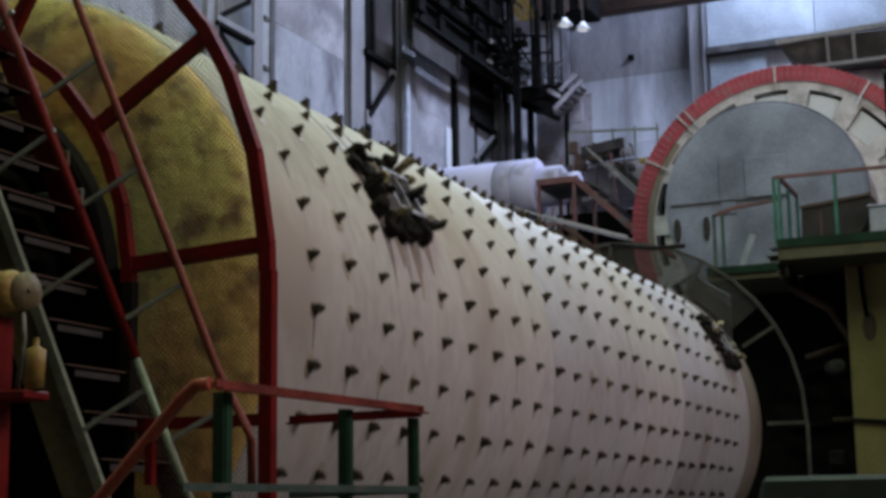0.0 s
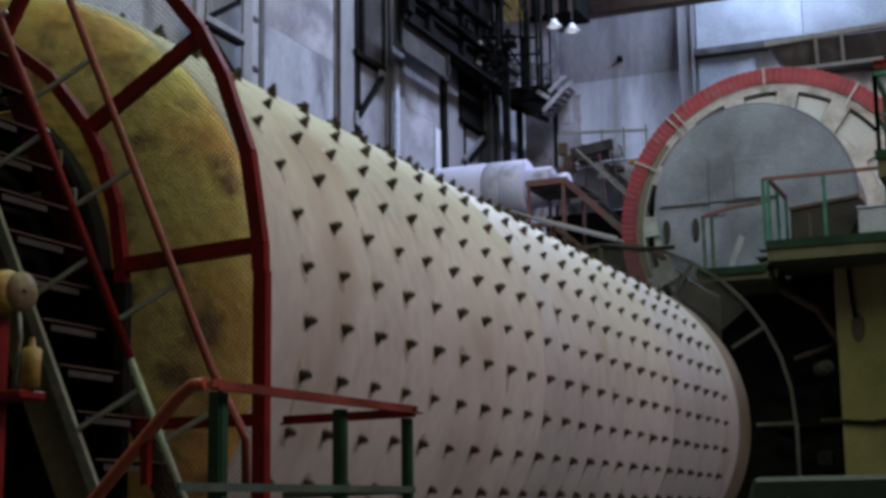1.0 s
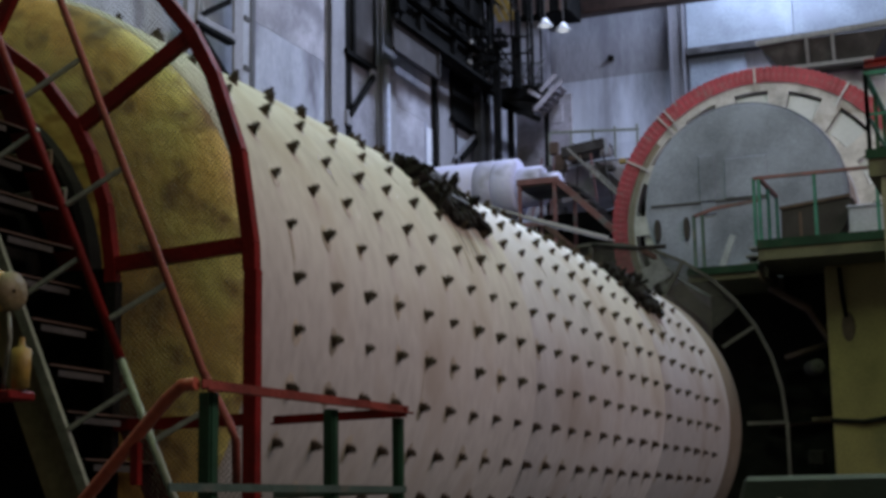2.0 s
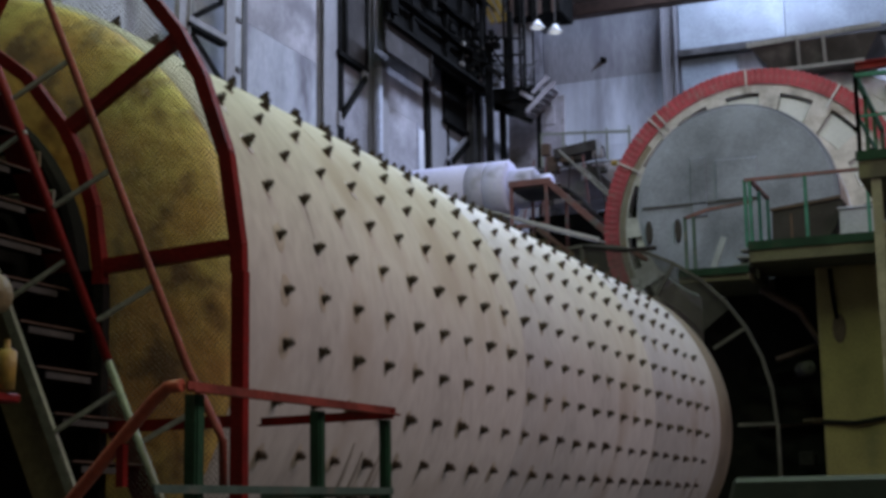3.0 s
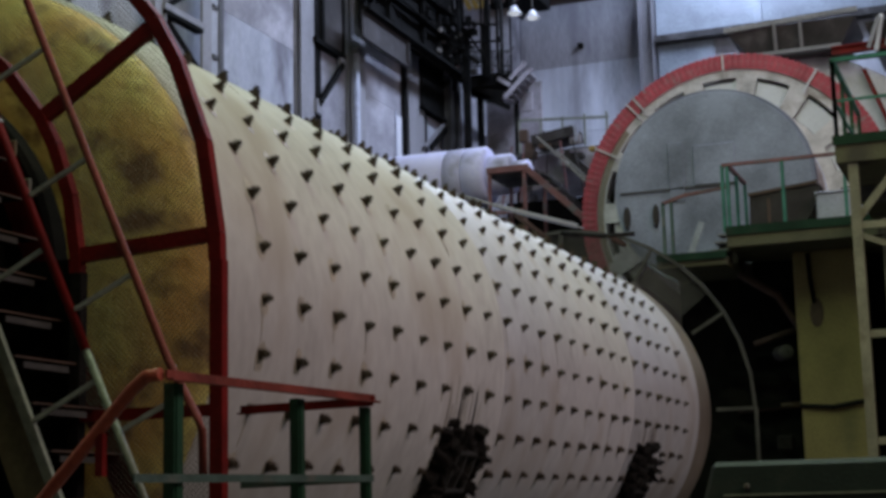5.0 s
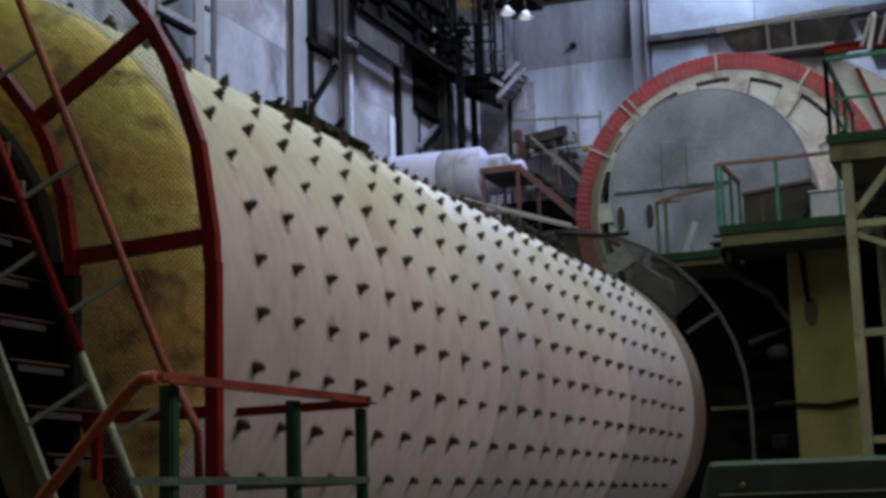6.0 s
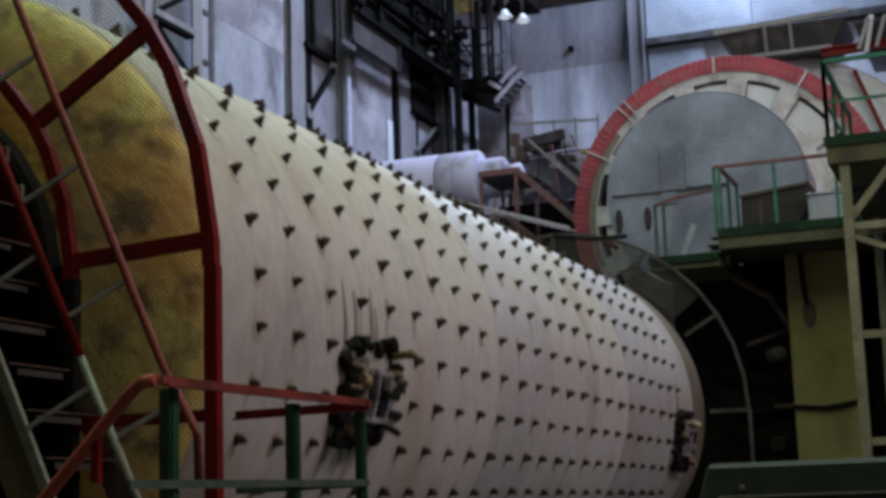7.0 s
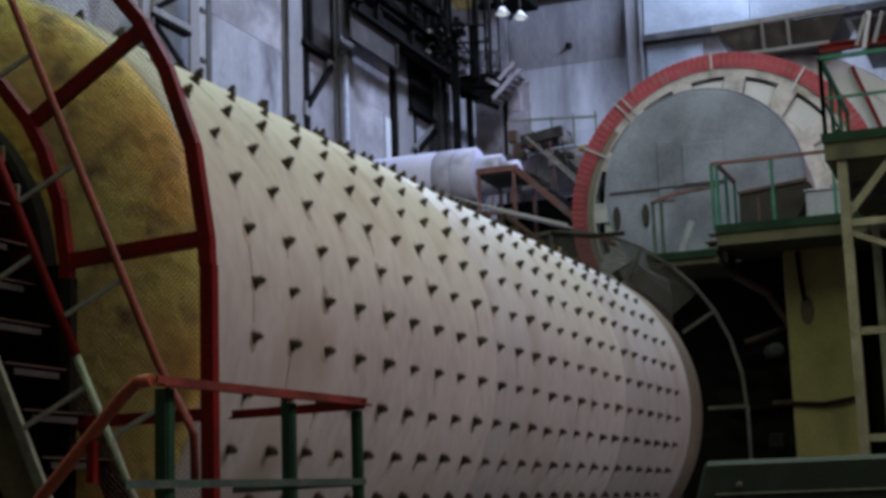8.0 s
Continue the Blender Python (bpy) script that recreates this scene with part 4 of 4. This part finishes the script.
def near_deck():
    ob = thing("inspection_platform", (3.88, 11.5, 0), "cream steel inspection platform on legs with dark green edge", "platform")
    # the slab runs on out of view, lengthened to shade the space below
    part("slab", bx(0.02, 12.0, 0, 4.3, 5.74, 6.0, bevel=0.01), DECK, ob)
    part("edge", bx(0.0, 12.0, -0.03, -0.004, 5.97, 6.09), EDGEGREEN, ob)
    railing(ob, (0.05, 0.05, 6.0), (11.9, 0.05, 6.0), 10, TEAL, GREEN)
    railing(ob, (0.05, 0.05, 6.0), (0.05, 3.0, 6.0), 4, TEAL, GREEN)
    for x in (0.22, 3.1, 7.5, 11.8):
        for y in (0.1, 4.1):
            part("leg", channel(bmesh.new(), (x, y, 0), (x, y, 5.74), 0.12, 0.12, 0.02, (0, 1, 0)), DUSTOLIVE, ob)
    for z in (2.3, 3.6, 4.95):
        part("cross_tie", bar(bmesh.new(), (0.2, 0.1, z), (2.95, 0.1, z), 0.06, 0.09), DUSTOLIVE, ob)
    part("brace", bar(bmesh.new(), (0.2, 0.1, 5.0), (0.8, 0.1, 5.7), 0.06, 0.09), DUSTOLIVE, ob)
    part("brace", bar(bmesh.new(), (0.2, 0.1, 4.85), (1.5, 0.1, 4.3), 0.05, 0.07), DUSTOLIVE, ob)
    part("under_beam", channel(bmesh.new(), (0.02, 1.6, 5.62), (3.2, 1.6, 5.62), 0.14, 0.22, 0.02), STEEL, ob)


near_deck()


def trough_cover():
    ob = thing("trough_cover", (1.9, 16.75, 5.78), "dark grimy half-round trough cover on the deck", "cover")
    bm = bmesh.new()
    prof = [(0.0, 0.0), (0.02, 0.70), (0.5, 0.78), (0.95, 0.84), (1.14, 0.80), (1.10, 0.58), (0.98, 0.32), (0.78, 0.1), (0.6, 0.0)]
    a = [bm.verts.new((x, 0, z)) for x, z in prof]
    b = [bm.verts.new((x, 0.5, z)) for x, z in prof]
    for k in range(len(prof)):
        bm.faces.new((a[k], a[(k + 1) % len(prof)], b[(k + 1) % len(prof)], b[k]))
    bm.faces.new(a[::-1]), bm.faces.new(b)
    part("body", bm, GIRDER, ob)
    part("rim", bar(bmesh.new(), (0.0, -0.02, 0.72), (1.12, -0.02, 0.84), 0.03, 0.05), BROWN, ob)
    part("strap", bx(0.3, 0.34, -0.015, 0.0, 0.02, 0.64), BROWN, ob)


trough_cover()


def control_box():
    ob = thing("junction_box", (3.0, 16.5, 5.78), "pale grey metal box on the deck", "box")
    part("case", bx(0, 0.75, 0, 0.4, 0.12, 0.58, bevel=0.02), MAUVELIGHT, ob)
    part("lid", bx(-0.02, 0.77, -0.02, 0.42, 0.585, 0.62, bevel=0.01), MAUVELIGHT, ob)
    for x in (0.05, 0.62):
        part("foot", bx(x, x + 0.08, 0.05, 0.35, 0, 0.12), STEEL, ob)


control_box()


def green_housing():
    ob = thing("drive_housing", (3.36, 5.5, 0), "dark green machine housing with a pale seam", "machine")
    bm = bx(0.0, 4.2, 0, 0.9, 0, 1.95, bevel=0.04)
    for v in bm.verts:
        if v.co.z < 1 and v.co.x < 1:
            v.co.x -= 0.55
    part("casing", bm, BOTTLE, ob)
    part("seam", bx(0.1, 4.18, -0.02, 0.0, 1.66, 1.675), RAILGREY, ob, "pale painted seam")
    piece = part("knob", lathe(bmesh.new(), [(-0.04, 0.0), (-0.04, 0.02), (0.0, 0.025)], 12), PALE, ob)
    piece.matrix_local = pose(0.3, 0, 1.74)


green_housing()


# near-black sheets added as the shade under and behind the upper deck
part("partition", bx(0.5, 1.73, 17.72, 17.84, 0, 5.295, bevel=0.01), SHADEBLACK, kind="structure")
part("partition", bx(1.735, 12, 17.72, 17.84, 0, 5.7, bevel=0.01), SHADEBLACK, kind="structure")


# machinery under the deck, its dimness put into dark colours
def pipework():
    ob = thing("pipework", (1.2, 17.2, 0), "dark rusty pipes and fittings under the deck", "pipes")
    part("pipe", pipe(bmesh.new(), [(0.4, 0, 5.3), (1.0, 0, 4.9), (1.35, 0, 4.3), (1.35, 0, 0)], 0.07), BROWN, ob, smooth=True)
    part("pipe", pipe(bmesh.new(), [(0.55, 0.2, 4.15), (1.25, 0.2, 4.35)], 0.05), BROWN, ob, smooth=True)
    part("pipe", pipe(bmesh.new(), [(0.2, 0.4, 3.1), (1.3, 0.4, 3.15)], 0.06), BROWN, ob, smooth=True)
    part("flange", bx(0.85, 1.1, 0.0, 0.3, 2.4, 2.65, bevel=0.03), GREASESHADE, ob)
    part("motor", lathe(bmesh.new(), [(-0.2, 0.02), (-0.2, 0.1), (-0.16, 0.12), (0.16, 0.12), (0.2, 0.1), (0.2, 0.02)], 20), GIRDER, ob, "dim grey motor", smooth=True).matrix_local = pose(1.05, -0.1, 3.95, 0, 0, 30)
    for k in range(5):
        part("bracket", bar(bmesh.new(), (0.1, 0.3, 2.3 + 0.41 * k + 0.2 * (k % 2)), (0.6 + 0.15 * k, 0.3, 2.27 + 0.44 * k), 0.05, 0.06 + 0.03 * (k % 2)), SHADEBLACK, ob)


pipework()


# ---------- things behind the drum ----------
def white_tank():
    ob = thing("white_duct", (-5.0, 21.8, 8.45), "dusty white insulated round duct with a darker band", "duct")
    def cyl(name, x0, x1, r, material):
        bm = lathe(bmesh.new(), [(x0, 0.02), (x0, r - 0.03), (x0 + 0.03, r), (x1 - 0.03, r), (x1, r - 0.03), (x1, 0.02)], 48)
        bm.transform(pose(0, 0, 0, 0, 0, -90))
        part(name, bm, material, ob, smooth=True)
    cyl("body", -4.5, -0.15, 0.62, LILAC)
    cyl("band", -0.15, 0.25, 0.622, BAND)
    cyl("body", 0.25, 0.72, 0.62, LILAC)
    cyl("nozzle", 0.72, 1.25, 0.42, LILAC)
    cyl("nozzle", 1.25, 1.6, 0.26, LILAC)
    for x in (-3.4, 0.4):
        part("saddle", bx(x - 0.1, x + 0.1, -0.4, 0.4, -8.45, -0.55), STEEL, ob)


white_tank()


def red_scaffold():
    ob = thing("red_steel_frame", (-3.7, 20.5, 0), "dull red steel support frame with stair flight", "frame")
    for x in (0.0, 0.72):
        for y in (-0.4, 0.9):
            part("leg", bar(bmesh.new(), (x, y, 0), (x, y, 8.1), 0.06, 0.06), DULLRED, ob)
    for y in (-0.4, 0.9):
        part("beam", bar(bmesh.new(), (-0.05, y, 8.15), (0.8, y, 8.15), 0.1, 0.12), DULLRED, ob)
        part("stair_stringer", bar(bmesh.new(), (0.78, y, 8.12), (2.25, y, 6.7), 0.06, 0.12), DULLRED, ob)
        part("handrail", bar(bmesh.new(), (1.0, y, 8.75), (2.4, y, 7.3), 0.035, 0.04), DUSTSTEEL, ob)
    for k in range(9):
        part("tread", bx(0.9 + 0.15 * k, 1.1 + 0.15 * k, -0.36, 0.86, 8.0 - 0.167 * k, 8.03 - 0.167 * k), STEEL, ob)
    part("floor", bx(-0.05, 0.8, -0.35, 0.85, 8.05, 8.09), STEEL, ob)
    part("cross_tie", bar(bmesh.new(), (0, -0.4, 7.3), (0.72, -0.4, 7.3), 0.06, 0.08), DULLRED, ob)
    part("back_wall", bx(-0.2, 2.6, 1.2, 1.4, 0, 7.8), SHADEBLACK, ob)


red_scaffold()


def beam_walk():
    ob = thing("pipe_run", (0, 0, 0), "pale dusty pipe and dark cables running past the drum", "pipe")
    part("pipe", pipe(bmesh.new(), [(-1.6, 10.4, 5.93), (-0.2, 11.05, 5.45), (0.64, 11.43, 5.2)], 0.014), DUSTSTEEL, ob, smooth=True)
    part("strip", bar(bmesh.new(), (-0.45, 10.98, 5.53), (0.55, 11.43, 5.24), 0.05, 0.055), MAUVELIGHT, ob, "pale dusty flat strip")
    part("cable", pipe(bmesh.new(), [(0.3, 11.5, 5.18), (0.8, 11.65, 5.12), (1.25, 11.7, 5.12)], 0.03), GREASESHADE, ob, smooth=True)
    part("bracket", bar(bmesh.new(), (0.9, 11.7, 5.12), (0.9, 12.5, 5.12), 0.05, 0.05), BROWN, ob)
    part("bracket", bar(bmesh.new(), (-0.2, 11.1, 5.42), (-0.2, 12.5, 5.3), 0.05, 0.05), BROWN, ob)


beam_walk()


def rubble_platform():
    ob = thing("conveyor_housing", (-4.3, 27.0, 0), "grimy mauve-brown sheet conveyor housing on legs", "conveyor")
    bm = bx(-1.0, 1.1, 0, 1.4, 9.3, 10.05, bevel=0.05)
    rnd = random.Random(3)
    for v in bm.verts:
        v.co.z += rnd.uniform(-0.15, 0.1)
    part("casing", bm, MAUVEDARK, ob)
    part("chute", bar(bmesh.new(), (0.2, -0.2, 9.9), (1.6, -0.2, 8.5), 0.5, 0.3), GIRDER, ob)
    for x in (-0.9, 1.0):
        part("leg", bx(x - 0.08, x + 0.08, 0.5, 0.7, 0, 9.3), STEEL, ob)
    part("canopy", bar(bmesh.new(), (-0.45, -0.4, 10.22), (0.58, -0.4, 10.36), 0.9, 0.24), GIRDER, ob, "dark rusty sloping canopy")
    crnd = random.Random(17)
    for k in range(14):
        x, z = crnd.uniform(-0.9, 0.7), crnd.uniform(9.0, 10.3)
        part("fitting", bx(x, x + crnd.uniform(0.08, 0.35), -0.75 - 0.01 * k, -0.62, z, z + crnd.uniform(0.06, 0.3), bevel=0.015), crnd.choice((GIRDER, BROWN, GIRDER, MAUVEDARK)), ob)
    for k in range(6):
        x = -0.9 + 0.3 * k
        part("rod", bar(bmesh.new(), (x, -0.95, 10.1), (x + crnd.uniform(-0.3, 0.3), -0.95, 8.7), 0.03, 0.04), crnd.choice((GIRDER, DUSTSTEEL, DULLRED)), ob)
    part("beacon", bx(0.85, 1.0, -0.5, -0.35, 9.9, 10.02, bevel=0.02), YELLOW, ob, "yellow beacon")
    part("beacon_post", bx(0.6, 0.68, -0.8, -0.72, 10.1, 10.5), MAUVELIGHT, ob)
    for k in range(5):
        part("rail_post", bar(bmesh.new(), (-2.0 + 0.6 * k, 3.0, 10.9), (-2.0 + 0.6 * k, 3.0, 11.75), 0.05, 0.05), RAILGREY, ob)
    part("handrail", bar(bmesh.new(), (-2.0, 3.0, 11.78), (0.45, 3.0, 11.6), 0.06, 0.06), RAILGREY, ob)
    part("walkway", bx(-2.2, 0.6, 2.9, 3.6, 10.75, 10.85), STEEL, ob)
    for x in (-2.0, 0.4):
        part("walkway_leg", bx(x - 0.06, x + 0.06, 3.2, 3.32, 0, 10.75), STEEL, ob)


rubble_platform()


def stair_tower():
    ob = thing("stair_tower", (-0.26, 33.6, 0.25), "dark steel stair landing hung from thin rods, with pale stair stringers", "stair tower")
    rnd = random.Random(8)
    for x, w, z1 in ((-8.55, 0.16, 13.6), (-7.42, 0.12, 13.3)):
        part("leg", channel(bmesh.new(), (x, 0.4, -0.25), (x, 0.4, z1), w, w, 0.03, (0, 1, 0)), SHADEBLACK, ob)
    for x, r in ((-8.35, 0.03), (-7.85, 0.035), (-7.44, 0.025), (-8.95, 0.05), (-9.25, 0.04)):
        part("hanger_rod", pipe(bmesh.new(), [(x, 0.1, 13.7), (x, 0.1, ROOF - 0.26)], r * 1.3, 8), SHADEBLACK, ob, smooth=True)
    part("landing", bx(-8.75, -7.4, -0.2, 1.6, 13.6, 14.0, bevel=0.01), SHADEBLACK, ob)
    part("landing", bx(-9.6, -8.8, 0.2, 1.6, 14.9, 15.0, bevel=0.01), STEEL, ob)
    part("bracket", bar(bmesh.new(), (-8.72, -0.1, 13.58), (-7.46, -0.1, 12.9), 0.1, 0.16), SHADEBLACK, ob)
    part("bracket", bar(bmesh.new(), (-8.6, -0.1, 13.5), (-7.6, -0.1, 13.3), 0.1, 0.3), SHADEBLACK, ob)
    # pale flights at the landing's end
    for a, b, w in (((-7.36, 13.70), (-6.87, 14.14), 0.12), ((-7.55, 13.16), (-6.85, 13.81), 0.14), ((-7.73, 13.77), (-7.36, 13.52), 0.12)):
        for dy in (-0.3, 0.35):
            part("stringer", bar(bmesh.new(), (a[0], dy, a[1]), (b[0], dy, b[1]), 0.05, w), MAUVEDARK, ob)
    for k in range(6):
        f = k / 5
        part("tread", bx(-7.6 + 0.7 * f, -7.42 + 0.7 * f, -0.27, 0.32, 13.12 + 0.65 * f, 13.15 + 0.65 * f), MAUVEDARK, ob)
    part("gusset_plate", bx(-7.3, -6.95, 0.5, 0.56, 12.9, 13.5, bevel=0.02), MAUVEDARK, ob)
    for z in (14.3, 14.75):
        part("rail", bar(bmesh.new(), (-8.7, -0.15, z), (-7.4, -0.15, z - 0.15), 0.04, 0.05), STEEL, ob)
    for k in range(6):
        x = -8.65 + 0.24 * k
        part("rail_post", bar(bmesh.new(), (x, -0.15, 13.78), (x, -0.15, 14.75 - 0.02 * k), 0.03, 0.03), STEEL, ob)
    for k in range(16):
        x, zz = rnd.uniform(-9.6, -7.6), rnd.uniform(13.9, 15.4)
        w, h = rnd.uniform(0.05, 0.22), rnd.uniform(0.05, 0.25)
        part("fitting", bx(x, x + w, -0.35, -0.18, zz, zz + h, bevel=0.015), rnd.choice((STEEL, STEEL, BROWN, DUSTSTEEL)), ob)
        part("fitting_stay", bar(bmesh.new(), (x + w / 2, -0.26, zz + h), (x + w / 2 + rnd.uniform(-0.3, 0.3), 0.1, zz + h + rnd.uniform(0.3, 0.9)), 0.03, 0.03), STEEL, ob)
    for x, zz in ((-9.35, 15.05), (-9.05, 14.85), (-8.85, 15.2)):
        part("reflector", lathe(bmesh.new(), [(-0.08, 0.02), (0.0, 0.09), (0.02, 0.08)], 14), PALE, ob, "small white reflector").matrix_local = pose(x, -0.45, zz, -70, 0, 20)
    part("back_sheet", bx(-8.9, -7.1, 1.9, 1.96, 10.5, 14.2, bevel=0.01), MAUVEDARK, ob, "dusty mauve-brown sheet wall")
    for x, z0, z1, w in ((-9.44, 14.4, 15.4, 0.1), (-8.85, 14.5, 16.0, 0.08), (-8.64, 11.0, 15.35, 0.2), (-7.96, 13.8, 16.2, 0.16), (-7.52, 13.8, 17.2, 0.06), (-8.1, 13.8, 15.4, 0.04)):
        part("upright", bx(x - w / 2, x + w / 2, -0.55, -0.4, z0, z1), SHADEBLACK, ob)
    for x0, z0, x1, z1, w in ((-9.3, 15.6, -8.4, 14.7, 0.1), (-9.1, 15.0, -8.2, 14.2, 0.14), (-8.7, 15.5, -7.6, 15.3, 0.06), (-8.65, 14.9, -7.5, 14.8, 0.06), (-8.6, 15.3, -8.0, 14.3, 0.06)):
        part("tie", bar(bmesh.new(), (x0, -0.6, z0), (x1, -0.6, z1), 0.06, w), SHADEBLACK, ob)
    for k in range(12):
        x, zz = rnd.uniform(-9.4, -8.1), rnd.uniform(14.2, 15.6)
        part("fitting", bx(x, x + rnd.uniform(0.06, 0.28), -0.75, -0.62, zz, zz + rnd.uniform(0.05, 0.3), bevel=0.015), SHADEBLACK, ob)
    part("back_sheet", bx(-9.9, -8.15, 2.2, 2.26, 15.3, ROOF - 0.35, bevel=0.01), MAUVE, ob, "grimy mauve sheet")
    return ob


stair_tower()


def crane():
    ob = thing("overhead_crane", (0, 37.0, 0), "dark brown overhead crane bridge with a yellow hook block", "crane")
    part("bridge_girder", bx(-9.0, 17, 0, 0.5, 18.0, 19.0, bevel=0.03), BROWN, ob)
    part("bridge_girder", bx(-9.0, 17, 1.6, 2.1, 18.0, 19.0, bevel=0.03), BROWN, ob)
    part("end_carriage", bx(-9.3, -9.0, -0.6, 2.7, 17.9, 18.6), STEEL, ob)
    part("trolley", bx(-9.0, -7.3, -1.8, -0.4, 17.0, 18.6, bevel=0.04), SHADEBLACK, ob, "near-black trolley housing")
    for k in range(4):
        part("trolley_rib", bx(-8.9 + 0.45 * k, -8.8 + 0.45 * k, -1.86, -1.805, 17.0, 18.5), BROWN, ob)
    for k in range(3):
        part("hook_block", bar(bmesh.new(), (-9.8 + 0.22 * k, -2.0, 17.75), (-9.4 + 0.22 * k, -2.0, 16.85), 0.1, 0.14), YELLOW, ob, "yellow hook block")
    part("rope", pipe(bmesh.new(), [(-9.2, -2.0, 17.0), (-9.0, -1.2, 18.1)], 0.03), STEEL, ob)


crane()


def hanging_lamp(at, drop):
    ob = thing("hanging_lamp", at, "lit white bell-shaped hanging lamp", "lamp", "hanging lamps in the hall")
    piece = part("shade", lathe(bmesh.new(), [(-0.2, 0.02), (-0.18, 0.06), (-0.1, 0.1), (0.0, 0.2), (0.02, 0.19)], 24), WHITE, ob, smooth=True)
    piece.matrix_local = pose(0, 0, 0, -90, 0, 0)
    piece = part("bulb", lathe(bmesh.new(), [(-0.06, 0.01), (-0.04, 0.09), (0.04, 0.12), (0.07, 0.01)], 20), LAMPGLOW, ob, smooth=True)
    piece.matrix_local = pose(0, 0, 0.02, -90, 0, 0)
    part("rod", pipe(bmesh.new(), [(0, 0, 0.26), (0, 0, drop)], 0.02), STEEL, ob)


hanging_lamp((-5.38, 27.1, 13.75), ROOF - 13.75)
hanging_lamp((-4.85, 26.9, 13.5), ROOF - 13.5)


def hopper():
    ob = thing("feed_hopper", (0.9, 21.6, 0), "dark dusty steel feed hopper with ribs under the wall", "hopper")
    def tier(name, x0, x1, z0, x2, x3, z1, y0, y1, material):
        bm = bmesh.new()
        a = [bm.verts.new(p) for p in ((x0, y0 + 0.3, z0), (x1, y0 + 0.3, z0), (x1, y1, z0), (x0, y1, z0))]
        b = [bm.verts.new(p) for p in ((x2, y0, z1), (x3, y0, z1), (x3, y1, z1), (x2, y1, z1))]
        for k in range(4):
            bm.faces.new((a[k], a[(k + 1) % 4], b[(k + 1) % 4], b[k]))
        bm.faces.new(a[::-1]), bm.faces.new(b)
        part(name, bm, material, ob)
    tier("bin", 0.35, 2.0, 10.3, -0.12, 2.4, 10.86, 0.2, 1.8, STEEL)
    part("rim", bar(bmesh.new(), (-0.15, 0.18, 10.88), (2.45, 0.18, 10.98), 0.08, 0.1), DUSTSTEEL, ob)
    for x in (0.85, 1.35):
        part("rib", bar(bmesh.new(), (x, 0.28, 10.38), (x, 0.14, 10.88), 0.06, 0.08), DUSTSTEEL, ob)
    tier("bin", 2.75, 3.3, 10.1, 2.55, 3.5, 10.7, 0.2, 1.8, STEEL)
    part("rib", bar(bmesh.new(), (2.75, 0.2, 10.1), (2.9, 0.15, 10.8), 0.06, 0.08), WHITE, ob)
    for x, dx in ((2.62, 0.22), (2.95, 0.2), (3.3, 0.15)):
        part("strut", bar(bmesh.new(), (x, 0.1, 10.15), (x + dx, 0.1, 10.75), 0.05, 0.07), DUSTSTEEL, ob)
    part("lip", bar(bmesh.new(), (0.3, 0.3, 10.33), (2.1, 0.3, 10.33), 0.12, 0.07), DUSTSTEEL, ob)
    part("beam", channel(bmesh.new(), (1.9, 0.3, 10.22), (6.0, 0.3, 10.3), 0.16, 0.16, 0.03), RED, ob)
    for x in (3.7, 5.5):
        part("hanger", bx(x, x + 0.12, 1.0, 1.12, 10.6, ROOF), STEEL, ob)


hopper()


def wall_box():
    ob = thing("wall_bracket", (-7.9, 41.95, 17.45), "small black bracket bolted on the far wall", "bracket")
    part("plate", bx(-0.09, 0.09, 0.02, 0.14, -0.09, 0.09, bevel=0.01), GREASESHADE, ob)
    part("stub", pipe(bmesh.new(), [(0, 0.02, 0), (0, -0.12, 0)], 0.07), GREASESHADE, ob)


wall_box()


def white_cladding():
    ob = thing("wall_cladding", (0, 41.6, 0), "pale dusty wall cladding panels above a dark ledge", "cladding", kind="structure")
    for k in range(6):
        part("sheet", bx(-5.15 + 3.6 * k, -1.57 + 3.6 * k, 0.25, 0.35, 17.3, ROOF, bevel=0.01), CLAD, ob)
    part("ledge", bx(-5.15, 17, -0.1, 0.4, 17.05, 17.28), STEEL, ob)
    part("sheet", bx(-5.1, -3.2, 0.2, 0.35, 14.6, 17.0, bevel=0.01), CLAD, ob)


white_cladding()


# ---------- what moves ----------
def motions():
    walk(MILL, [(i / 6, pose(0, 0, H, 0, -SPIN * i / 6, 0)) for i in range(49)])


motions()
